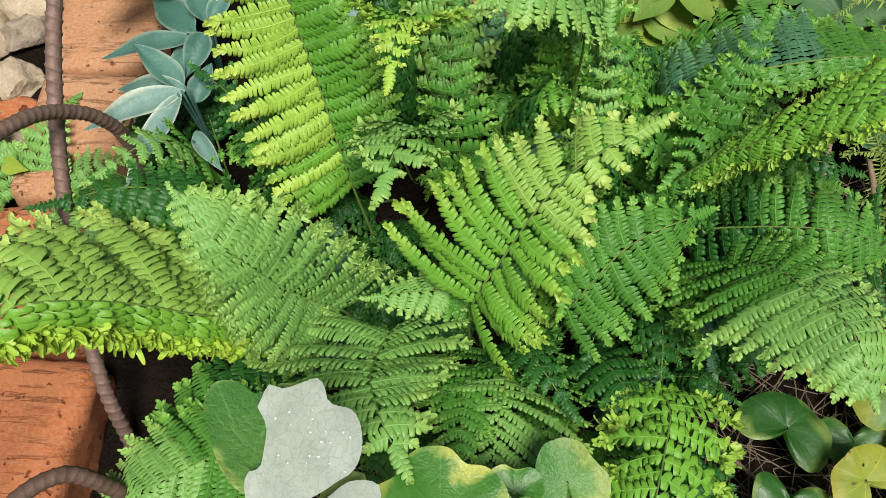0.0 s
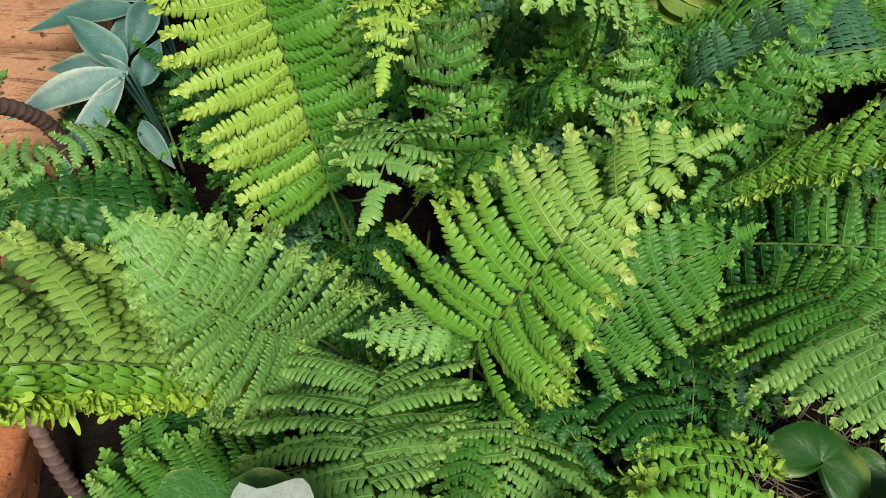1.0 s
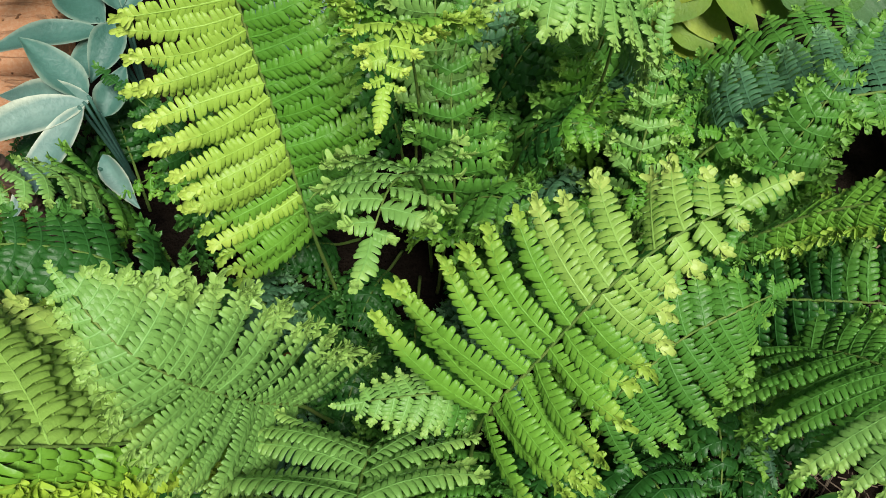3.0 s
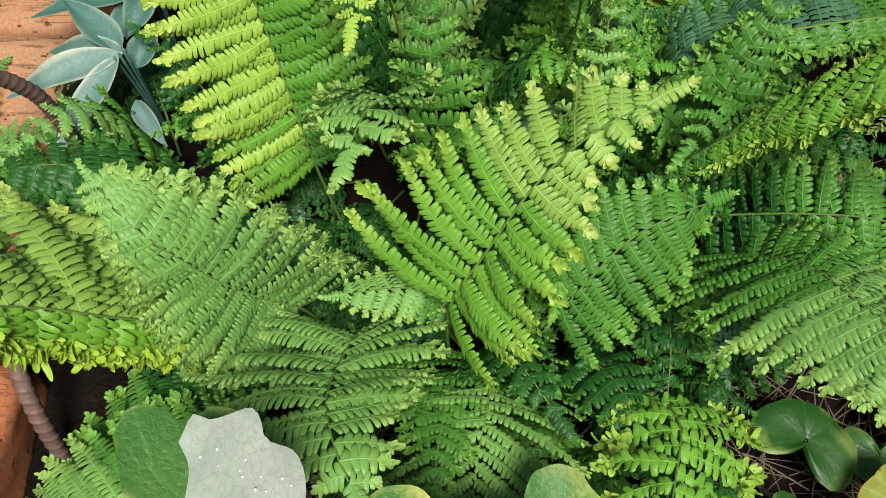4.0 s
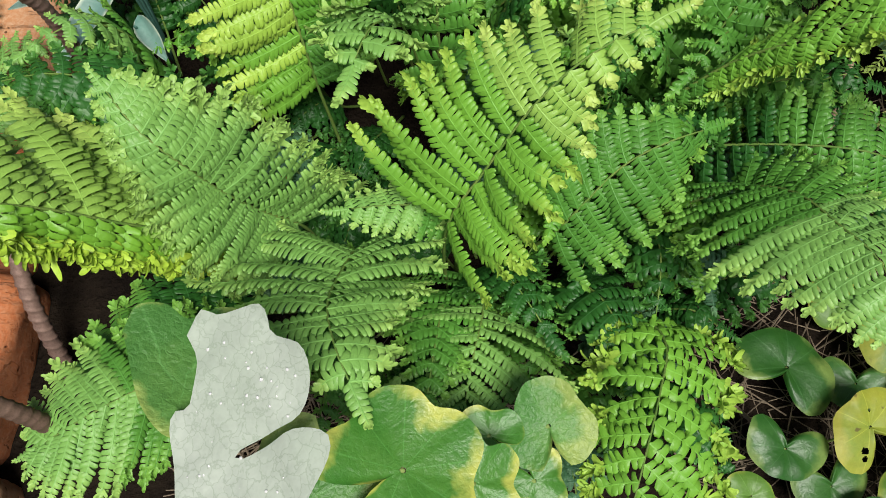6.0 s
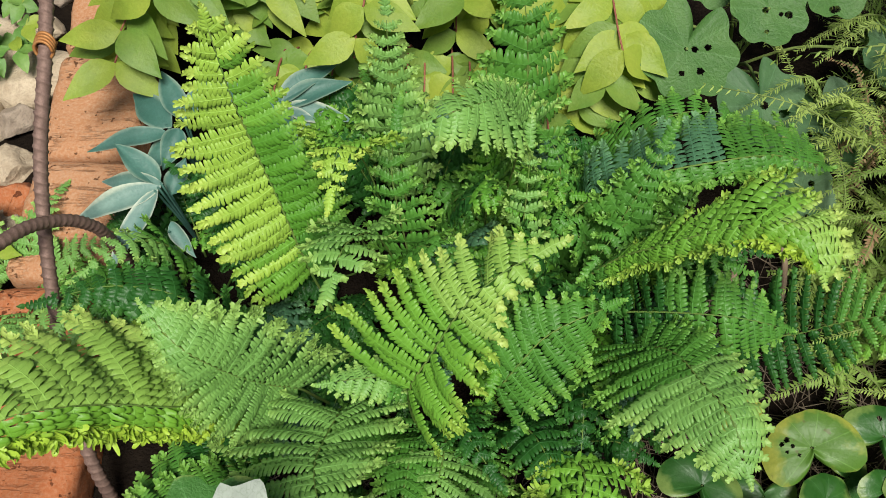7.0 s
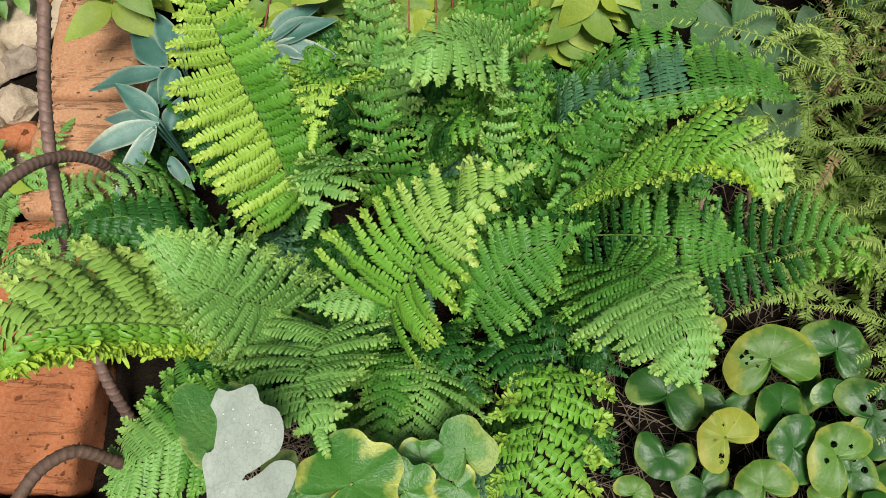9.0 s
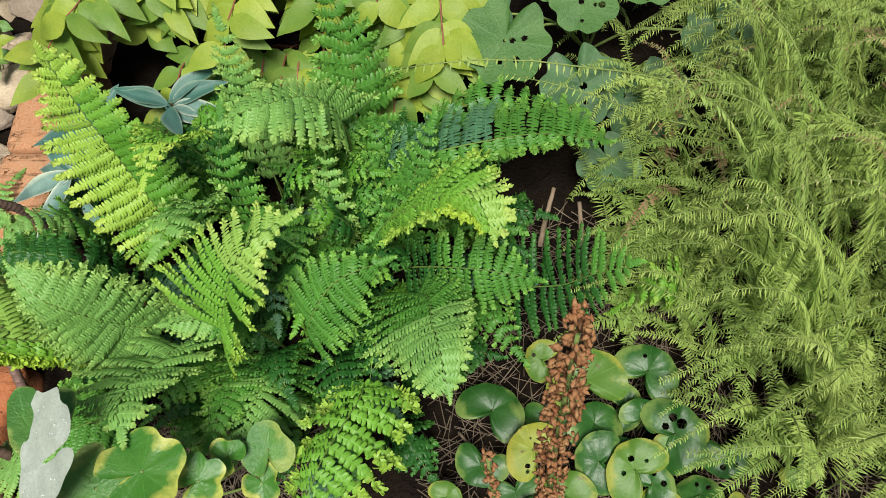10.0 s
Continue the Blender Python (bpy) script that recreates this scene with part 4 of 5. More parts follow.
for i, (at, r, mat, way, holes) in enumerate([
        ((0.285, 0.352, 0.0), 0.047, ASARUM, (0.5, 0.85, 0), ()),
        ((0.401, 0.388, 0.015), 0.054, ASARUM_LIME, (-0.15, 1, 0), ((-0.62, 0.20, 0.05), (-0.50, 0.28, 0.06), (-0.40, 0.12, 0.05), (-0.55, 0.02, 0.04), (-0.32, -0.1, 0.04))),
        ((0.477, 0.399, 0.020), 0.044, ASARUM, (0.6, 0.8, 0), ((-0.35, 0.35, 0.07),)),
        ((0.336, 0.299, 0.025), 0.040, ASARUM_YELLOW, (-0.6, 0.7, 0), ((-0.5, -0.3, 0.09), (-0.62, -0.45, 0.07), (0.2, 0.35, 0.04))),
        ((0.411, 0.337, 0.0), 0.038, ASARUM, (-0.2, 1, 0), ()),
        ((0.414, 0.289, 0.010), 0.040, ASARUM, (-1, 0.1, 0), ()),
        ((0.455, 0.279, 0.020), 0.044, ASARUM_LIME, (-0.7, 0.6, 0), ((0.2, 0.3, 0.10), (-0.3, 0.2, 0.08), (0.45, -0.1, 0.06))),
        ((0.505, 0.323, 0.015), 0.048, ASARUM, (0.7, 0.3, 0), ((-0.2, 0.3, 0.15), (-0.45, 0.15, 0.12), (-0.3, -0.15, 0.10), (0.2, 0.2, 0.05))),
        ((0.273, 0.282, 0.005), 0.036, ASARUM, (-0.3, -0.9, 0), ()),
        ((0.374, 0.249, 0.010), 0.038, ASARUM_LIME, (-0.4, 0.8, 0), ()),
        ((0.468, 0.346, 0.012), 0.028, ASARUM, (0.3, 0.9, 0), ((0.2, 0.2, 0.08),)),
        ((0.234, 0.242, 0.020), 0.024, ASARUM_LIME, (0.5, 0.5, 0), ()),
        ((0.355, 0.345, -0.02), 0.034, ASARUM, (-0.2, -0.9, 0), ()), ((0.345, 0.425, -0.02), 0.030, ASARUM_LIME, (-0.7, 0.3, 0), ((0.1, 0.4, 0.1),)),
        ((0.315, 0.255, -0.01), 0.034, ASARUM, (0.3, -0.9, 0), ()), ((0.45, 0.365, -0.02), 0.034, ASARUM, (0.9, 0.1, 0), ())]):
    ground_leaf(at, r, mat, way, (rng.normal(0, 0.15), -0.25 + rng.normal(0, 0.1), 1), holes, i, {ASARUM_YELLOW: "yellowing round leaf with brown holes on the soil", ASARUM_LIME: "pale green round leaf with insect holes"}.get(mat, ""))
for i in range(22):
    at = (rng.uniform(0.33, 0.66), rng.uniform(0.13, 0.32), rng.uniform(-0.03, 0.01))
    ground_leaf(at, rng.uniform(0.024, 0.038), (ASARUM, ASARUM, ASARUM_LIME)[i % 3], (rng.normal(), rng.normal(), 0), (rng.normal(0, 0.25), -0.2 + rng.normal(0, 0.2), 1), ((0.2, 0.4, 0.12), (-0.3, 0.3, 0.1)) if i % 3 == 0 else (), 50 + i)

# ---- lobed poppy leaves ----
poppy = empty("woodland_poppy", (-0.09, 0.22, -0.055), "plant with broad lobed leaves, one turned white side up", "plant")
po = np.array(poppy.location)


def sheet_leaf(outline, at, xway, yway, bulge, mat, label):
    """A flat lobed leaf from a rounded outline, gently bulged."""
    pts = np.array([(x, y, 0) for x, y in outline])
    c = curve_points(np.vstack([pts, pts[:1]]), 90)[:-1]
    bm = bmesh.new()
    bm.faces.new([bm.verts.new(p) for p in c])
    bmesh.ops.triangulate(bm, faces=bm.faces[:])
    bmesh.ops.subdivide_edges(bm, edges=bm.edges[:], cuts=2, use_grid_fill=True)
    bmesh.ops.triangulate(bm, faces=bm.faces[:])
    bm.verts.ensure_lookup_table()
    v = np.array([p.co for p in bm.verts])
    f = [[q.index for q in t.verts] for t in bm.faces]
    bm.free()
    X, Y = unit(xway), unit(yway)
    Y = unit(Y - (Y @ X) * X)
    N = np.cross(X, Y)
    mx = np.abs(v[:, :2]).max()
    h = bulge * ((v[:, 0] / mx) ** 2 + 0.5 * (v[:, 1] / mx) ** 2) + 0.0015 * np.sin(v[:, 0] * 160) * np.cos(v[:, 1] * 130)
    w = np.asarray(at) - po + v[:, :1] * X + v[:, 1:2] * Y + h[:, None] * N
    edge_d = np.array([np.min(np.hypot(c[:, 0] - p[0], c[:, 1] - p[1])) for p in v])
    uv = np.stack([np.arctan2(v[:, 0], v[:, 1] + 0.5 * mx) / (2 * np.pi) + 0.5, 1 - np.clip(edge_d / (0.5 * mx), 0, 1)], 1)
    return part("leaf", (w, f), mat, poppy, label, uv)


WHITE = [(-0.042, 0.026), (-0.036, 0.039), (-0.024, 0.037), (-0.004, 0.043), (0.004, 0.039), (0.008, 0.029), (0.027, 0.024), (0.033, 0.010), (0.029, -0.007),
         (0.016, -0.0155), (-0.002, -0.026), (-0.001, -0.030), (0.014, -0.0215), (0.029, -0.013), (0.047, -0.015), (0.044, -0.034), (0.028, -0.062), (0.0, -0.085), (-0.024, -0.078), (-0.036, -0.045), (-0.045, -0.014), (-0.035, -0.008), (-0.034, 0.012)]
sheet_leaf(WHITE, (-0.114, 0.252, 0.295), (0.85, -0.12, 0.45), (-0.10, 0.97, 0.10), 0.006, POPPY_WHITE, "whitish leaf underside with water drops")
sheet_leaf([(-0.028, 0.02), (-0.022, 0.034), (-0.008, 0.036), (0.004, 0.028), (0.022, 0.034), (0.038, 0.024), (0.036, -0.01), (0.012, -0.034), (-0.004, -0.038), (-0.018, -0.02)], (-0.158, 0.271, 0.262), (0.9, 0.1, -0.25), (0.05, 0.8, -0.2), 0.004, POPPY_DARK, "dark green lobed leaf")


def lobed(n, depth):
    return lambda a: 1 - depth * abs(math.sin(a * n / 2)) ** 4 + 0.008 * math.sin(a * 13) - 0.55 * max(0.0, (abs(a) - 2.8) / 0.34)


for at, r, nrm, way, mat, n, dep in [((-0.041, 0.226, 0.244), 0.045, (0.15, 0.10, 1), (0.5, 0.3, 0), POPPY_GREEN, 5, 0.17), ((0.052, 0.268, 0.150), 0.032, (0, -0.3, 1), (-0.2, 1, 0), POPPY_DARK, 3, 0.2),
                                     ((0.012, 0.258, 0.165), 0.022, (0, -0.2, 1), (-0.7, 0.5, 0), POPPY_GREEN, 3, 0.3), ((0.0, 0.225, 0.20), 0.030, (0.2, -0.1, 1), (0.8, 0.6, 0), POPPY_GREEN, 5, 0.25),
                                     ((-0.09, 0.21, 0.235), 0.045, (0.2, -0.1, 1), (-0.3, -0.8, 0), POPPY_DARK, 5, 0.2), ((0.045, 0.235, 0.135), 0.024, (0, -0.3, 1), (0.6, -0.7, 0), POPPY_GREEN, 3, 0.3)]:
    (v, f), uv = place(round_leaf(r, lobed(n, dep), 12, 0.10, 0.05, (), int(r * 1e4)), at, nrm, way, po)
    part("leaf", (v, f), mat, poppy, uv=uv)
    p = np.array(at) - po
    part("leaf_stalk", tube([(0, 0, 0), p * (0.35, 0.35, 0.6), p], 0.0022, 0.0015, 6, 10), STEM_GREEN, poppy)

# ---- blue-leaved rosettes ----
def rosette(foot, leaves, label):
    """foot: where the leaves spring from; leaves: start, tip, width, pale or not."""
    e = empty("hosta", (foot[0], foot[1], -0.055), label, "hosta", "blue-leaved hostas by the bricks")
    for i, (a, b, w, mat) in enumerate(leaves):
        a, b = np.array(a), np.array(b)
        part("leaf_stalk", tube([(0, 0, 0), (a - np.array(e.location)) * (0.4, 0.4, 0.5), a - np.array(e.location)], 0.0018, 0.0014, 6, 8), HOSTA, e)
        a = a + 0.3 * (np.array([foot[0], foot[1], a[2] - 0.01]) - a)
        l = float(np.linalg.norm(b - a)) * 1.08
        (v, f), uv = place(long_leaf(l, w * 0.82, 12, 0.5, 0.14, 1, 0.07, i), a, (rng.normal(0, 0.2), -0.3 + rng.normal(0, 0.15), 1), b - a, e.location)
        part("leaf", (v, f), mat, e, uv=uv)


rosette((-0.30, 0.755, 0.07), [((-0.318, 0.758, 0.07), (-0.367, 0.797, 0.09), 0.044, HOSTA), ((-0.318, 0.744, 0.07), (-0.408, 0.735, 0.05), 0.032, HOSTA), ((-0.297, 0.762, 0.08), (-0.321, 0.812, 0.11), 0.036, HOSTA),
                             ((-0.293, 0.764, 0.08), (-0.272, 0.792, 0.11), 0.026, HOSTA), ((-0.297, 0.745, 0.08), (-0.312, 0.70, 0.07), 0.034, HOSTA), ((-0.305, 0.74, 0.06), (-0.345, 0.706, 0.07), 0.034, HOSTA)], "blue-green hosta with broad leaves beside the bricks")
rosette((-0.18, 0.765, 0.1), [((-0.186, 0.770, 0.10), (-0.170, 0.772, 0.182), 0.034, HOSTA), ((-0.178, 0.770, 0.10), (-0.140, 0.764, 0.168), 0.036, HOSTA), ((-0.172, 0.762, 0.10), (-0.128, 0.738, 0.152), 0.032, HOSTA_PALE),
                             ((-0.174, 0.756, 0.10), (-0.142, 0.734, 0.128), 0.028, HOSTA_PALE), ((-0.190, 0.768, 0.10), (-0.204, 0.768, 0.176), 0.034, HOSTA), ((-0.184, 0.758, 0.10), (-0.178, 0.728, 0.140), 0.034, HOSTA), ((-0.182, 0.764, 0.10), (-0.188, 0.745, 0.178), 0.030, HOSTA)], "blue-green hosta with pale-edged leaves behind the fern")
rosette((-0.295, 0.66, 0.09), [((-0.300, 0.658, 0.10), (-0.392, 0.663, 0.10), 0.030, HOSTA_PALE), ((-0.302, 0.652, 0.10), (-0.390, 0.616, 0.12), 0.036, HOSTA_PALE), ((-0.305, 0.648, 0.10), (-0.337, 0.574, 0.15), 0.030, HOSTA_PALE), ((-0.31, 0.665, 0.09), (-0.356, 0.703, 0.09), 0.036, HOSTA), ((-0.292, 0.612, 0.072), (-0.276, 0.585, 0.082), 0.022, HOSTA_PALE),
                              ((-0.300, 0.664, 0.07), (-0.285, 0.700, 0.08), 0.030, HOSTA)], "pale blue-green hosta leaves over the brick edge")

# ---- lime shrub at the back ----
shrub = empty("lime_shrub", (-0.08, 0.95, -0.055), "low shrub with lime-yellow oval leaves on red stems", "shrub")
so = np.array(shrub.location)
for i in range(30):
    x = -0.40 + 0.64 * ((i * 0.618) % 1) + rng.uniform(-0.02, 0.02)
    tip = np.array([x, rng.uniform(0.82, 0.95), rng.uniform(0.06, 0.20)])
    if i < 4:
        x = 0.165 + 0.018 * i
        tip = np.array([x, 0.80 + 0.015 * (i % 2), 0.05 + 0.03 * i])
    pts = np.array([(x * 0.7 - 0.02, 1.02, -0.055), (x * 0.9, 0.98, 0.14), tip]) - so
    part("branch", tube(pts, 0.0022, 0.0012, 6, 14), STEM_RED, shrub)
    c = curve_points(pts, 12)
    for k in range(4, 12):
        d = unit(c[k] - c[k - 1])
        s = unit(np.cross(d, (0, 0, 1)))
        for sg in (-1, 1):
            w = unit(d * 0.5 + sg * s * rng.uniform(0.5, 1.1) + (0, 0, rng.uniform(-0.5, 0.2)))
            (v, f), uv = place(long_leaf(rng.uniform(0.05, 0.075), rng.uniform(0.030, 0.042), 8, 0.15, 0.3, 1, 0.04, i * 20 + k), c[k], (rng.normal(0, 0.25), -0.45 + rng.normal(0, 0.2), 1), w)
            part("leaf", (v, f), LIME if rng.uniform() < 0.6 else LIME_GREEN, shrub, uv=uv)

# low leafy twigs that fill the gap between the shrub and the ferns
low = np.random.default_rng(77)
for i in range(16):
    x = -0.20 + 0.40 * ((i * 0.618) % 1)
    tip = np.array([x, 0.70 + 0.10 * ((i * 0.37) % 1), low.uniform(0.0, 0.07)])
    pts = np.array([(x * 0.8, 0.98, -0.055), (x * 0.95, 0.88, 0.06), tip]) - so
    part("branch", tube(pts, 0.0020, 0.0010, 6, 12), STEM_RED, shrub)
    c = curve_points(pts, 10)
    for k in range(5, 10):
        d = unit(c[k] - c[k - 1])
        s = unit(np.cross(d, (0, 0, 1)))
        for sg in (-1, 1):
            w = unit(d * 0.6 + sg * s * low.uniform(0.5, 1.1) + (0, 0, low.uniform(-0.4, 0.2)))
            (v, f), uv = place(long_leaf(low.uniform(0.04, 0.062), low.uniform(0.024, 0.036), 8, 0.15, 0.3, 1, 0.04, 900 + i * 20 + k), c[k], (low.normal(0, 0.3), -0.45 + low.normal(0, 0.25), 1), w)
            part("leaf", (v, f), LIME if low.uniform() < 0.35 else LIME_GREEN, shrub, uv=uv)

# ---- large grey-green leaves ----
mallow = empty("mallow_plant", (0.42, 0.95, -0.055), "plant with large grey-green lobed leaves eaten by insects", "plant")
mo = np.array(mallow.location)
for i, (at, r, nrm, way, mat) in enumerate([((0.30, 0.835, 0.12), 0.065, (0.1, -0.35, 1), (-0.3, -1, 0), MALLOW), ((0.41, 0.90, 0.12), 0.05, (0, -0.4, 1), (0.2, -1, 0), MALLOW), ((0.405, 0.80, 0.06), 0.06, (0.1, -0.3, 1), (0.3, -0.9, 0), MALLOW_SHADED),
                                            ((0.495, 0.79, 0.03), 0.065, (0, -0.3, 1), (0.2, -0.9, 0), MALLOW_SHADED), ((0.26, 0.92, 0.08), 0.05, (0, -0.3, 1), (-0.5, -0.8, 0), MALLOW_SHADED), ((0.50, 0.95, 0.12), 0.055, (0, -0.4, 1), (0.4, -0.9, 0), MALLOW),
                                            ((0.44, 0.69, 0.03), 0.045, (0, -0.3, 1), (0.3, -0.8, 0), MALLOW_SHADED), ((0.36, 0.98, 0.1), 0.05, (0, -0.4, 1), (0.0, -0.9, 0), MALLOW), ((0.60, 0.88, 0.06), 0.055, (0, -0.4, 1), (0.3, -0.9, 0), MALLOW_SHADED)]):
    holes = [(rng.uniform(-0.5, 0.5), rng.uniform(-0.3, 0.7), rng.uniform(0.05, 0.1)) for _ in range(4)]
    (v, f), uv = place(round_leaf(r, lobed(7, 0.13), 16, 0.08, 0.05, holes, 300 + i), at, nrm, way, mo)
    part("leaf", (v, f), mat, mallow, uv=uv)
    p = np.array(at) - mo
    part("leaf_stalk", tube([(0, 0, 0), p * (0.4, 0.4, 0.7), p], 0.0025, 0.0018, 6, 10), STEM_GREEN, mallow)

# ---- feathery plant ----
feather = empty("feathery_plant", (0.62, 0.55, -0.055), "feathery yellow-green plant with arching stems of narrow leaves", "plant")
fo = np.array(feather.location)


def plume(pts, leaf, mat, gap=0.006, wide=0.0022, hang=0.4, r0=0.0014):
    """An arching stem with two rows of narrow leaves in one part."""
    c = curve_points(np.array(pts, float), 60) - fo
    stem = part("stem", tube(c[::3], r0, 0.0005, 5, 20), STEM_GREEN, feather)
    total = np.linalg.norm(np.diff(c, axis=0), axis=1).sum()
    n = int(total * 0.85 / gap)
    q = np.linspace(0.15, 1, n)
    p = np.stack([np.interp(q * 59, np.arange(60), c[:, k]) for k in range(3)], 1)
    t = unit(np.gradient(p, axis=0))
    s = unit(np.cross(t, (0, 0, 1)))
    V, F, U = [], [], []
    for sg in (-1, 1):
        d = unit(sg * s + 0.45 * t + np.array([0, 0, -hang]) + rng.normal(0, 0.20, (n, 3)))
        l = leaf * rng.uniform(0.75, 1.25, n) * np.clip(1.25 - q, 0.3, 1)
        w = unit(np.cross(d, rng.normal(0, 0.8, (n, 3)) + (0, 0, 1.6))) * wide * 0.5
        dr = np.array([0, 0, -0.35])
        a = np.stack([p - w * 0.4, p + w * 0.4, p + d * l[:, None] * 0.45 + w + dr * l[:, None] * 0.05, p + d * l[:, None] * 0.45 - w + dr * l[:, None] * 0.05, p + d * l[:, None] + dr * l[:, None] * 0.3], 1)
        base = sum(len(x) for x in V)
        idx = base + np.arange(n)[:, None] * 5
        F += (idx + np.array([[0, 1, 2, 3]])).tolist() + (idx + np.array([[3, 2, 4]])).tolist()
        V.append(a.reshape(-1, 3))
        U.append(np.tile(np.array([[0, 0.5], [0, 0.5], [0.5, 0.5], [0.5, 0.5], [1, 0.5]]), (n, 1)))
    part("leaves", (np.vstack(V), F), mat, stem, uv=np.vstack(U))


plume([(0.66, 0.62, -0.05), (0.52, 0.55, 0.36), (0.36, 0.505, 0.50), (0.255, 0.498, 0.512), (0.222, 0.522, 0.47)], 0.016, FEATHER_GREEN, 0.007, 0.0018, 0.7, 0.0014)
plume([(0.70, 0.70, -0.05), (0.58, 0.70, 0.08), (0.497, 0.715, 0.101), (0.387, 0.715, 0.172), (0.30, 0.752, 0.158)], 0.026, FEATHER, 0.009, 0.0022, 0.5, 0.002)
for i in range(300):
    bx, by = rng.uniform(0.60, 1.05), rng.uniform(0.30, 1.0)
    bx = max(bx, 0.68) if by < 0.46 else bx
    a = rng.uniform(2.2, 4.6)
    l, h = rng.uniform(0.08, 0.22), rng.uniform(0.12, 0.42) * (1 - 0.3 * max(0, by - 0.6))
    d = np.array([math.cos(a) * 0.9, math.sin(a) * 0.6, 0])
    p = np.array([bx, by, -0.05])
    plume([p, p + d * l * 0.35 + (0, 0, h * 0.75), p + d * l * 0.8 + (0, 0, h), p + d * l * 1.3 + (0, 0, h * 0.88)], rng.uniform(0.014, 0.030), FEATHER if rng.uniform() < (0.72 if by < 0.6 else 0.35) else FEATHER_GREEN, 0.0036, 0.0013, rng.uniform(0.3, 1.1))
for i in range(130):
    bx, by = rng.uniform(0.42, 1.0), rng.uniform(0.2, 1.05)
    bx = max(bx, 0.62) if by < 0.46 else bx
    a = rng.uniform(0, 6.28)
    d = np.array([math.cos(a), math.sin(a), 0])
    p = np.array([bx, by, -0.05])
    plume([p, p + d * 0.03 + (0, 0, 0.07), p + d * 0.09 + (0, 0, 0.10), p + d * 0.13 + (0, 0, 0.08)], 0.020, FEATHER_GREEN, 0.004, 0.0022, 0.3)

# dense carpet of short leaflets between and under the tall stems
for i in range(400):
    bx, by = rng.uniform(0.47, 1.02), rng.uniform(0.14, 1.0)
    if by < 0.62 and bx < 0.61 - 0.35 * (by - 0.3) or bx < 0.60 and by > 0.85:
        continue
    a = rng.uniform(1.6, 5.2)
    d = np.array([math.cos(a), math.sin(a) * 0.8, 0])
    p = np.array([bx, by, -0.05])
    h = rng.uniform(0.06, 0.19)
    plume([p, p + d * 0.02 + (0, 0, h * 0.7), p + d * 0.08 + (0, 0, h), p + d * 0.16 + (0, 0, h * 0.85)], rng.uniform(0.012, 0.020), FEATHER if i % 3 == 0 else FEATHER_GREEN, 0.0032, 0.0019, rng.uniform(0.1, 0.5))

for i in range(34):
    p = np.array([rng.uniform(0.46, 0.60), rng.uniform(0.46, 0.64), -0.05])
    a = rng.uniform(1.5, 5.0)
    d = np.array([math.cos(a), math.sin(a), 0])
    h = rng.uniform(0.04, 0.09)
    plume([p, p + d * 0.02 + (0, 0, h * 0.7), p + d * 0.06 + (0, 0, h), p + d * 0.11 + (0, 0, h * 0.8)], rng.uniform(0.012, 0.020), FEATHER_GREEN, 0.0034, 0.0032, 0.3)

for i in range(26):
    bx, by = rng.uniform(0.70, 1.05), rng.uniform(0.5, 1.0)
    d = np.array([-1.0, rng.uniform(-0.25, 0.35), 0]) * rng.uniform(0.18, 0.34)
    h = rng.uniform(0.18, 0.40)
    p = np.array([bx, by, -0.05])
    plume([p, p + d * 0.25 + (0, 0, h * 0.7), p + d * 0.65 + (0, 0, h), p + d + (0, 0, h * 0.95)], 0.012, PALE_STEM, 0.012, 0.0012, 0.3, 0.0015)
for i in range(24):
    p = np.array([rng.uniform(0.48, 0.62), rng.uniform(0.66, 0.80), -0.05]) if i < 9 else np.array([rng.uniform(0.62, 0.98), rng.uniform(0.6, 0.95), rng.uniform(0.0, 0.12)])
    d = np.array([rng.normal(0, 1), rng.normal(0, 1), 0]) * 0.05
    plume([p, p + d * 0.4 + (0, 0, 0.09), p + d + (0, 0, 0.14), p + d * 1.6 + (0, 0, 0.13)], 0.014, SPIKE_LEAF, 0.004, 0.003, 0.2)

# ---- dried flower spikes ----
def flower_spike(pts, radius, count, label):
    e = empty("flower_spike", pts[0], label, "flower")
    o = np.array(pts[0])
    c = curve_points(np.array(pts, float), 60) - o
    part("stalk", tube(c[::3], 0.0035, 0.0012, 7, 20), STEM_GREEN, e)
    V, F = [], []
    for i in range(count):
        q = 0.52 + 0.48 * rng.uniform()
        k = int(q * 59)
        a = rng.uniform(0, 6.28)
        rr = radius * (0.4 + 0.6 * math.sin(math.pi * min(1, (1 - q) / 0.48 * 0.85 + 0.12))) * rng.uniform(0.4, 1.0)
        d = np.array([math.cos(a), math.sin(a), rng.uniform(-0.2, 0.6)])
        size = rng.uniform(0.0012, 0.0027)
        ctr = c[k] + d * rr
        u = unit(rng.normal(0, 0.6, 3) + (0, 0.2, 0.8))
        w = unit(np.cross(u, rng.normal(0, 1, 3)))
        x = np.cross(u, w)
        pts8 = [ctr + size * (1.8 * u), ctr - size * 1.6 * u, ctr + size * w, ctr - size * w, ctr + size * x * 0.7, ctr - size * x * 0.7]
        b = len(V)
        V += pts8
        F += [[b, b + 2, b + 4], [b, b + 4, b + 3], [b, b + 3, b + 5], [b, b + 5, b + 2], [b + 1, b + 4, b + 2], [b + 1, b + 3, b + 4], [b + 1, b + 5, b + 3], [b + 1, b + 2, b + 5]]
    part("dry_flower_head", (np.array(V), F), SPIKE, e)


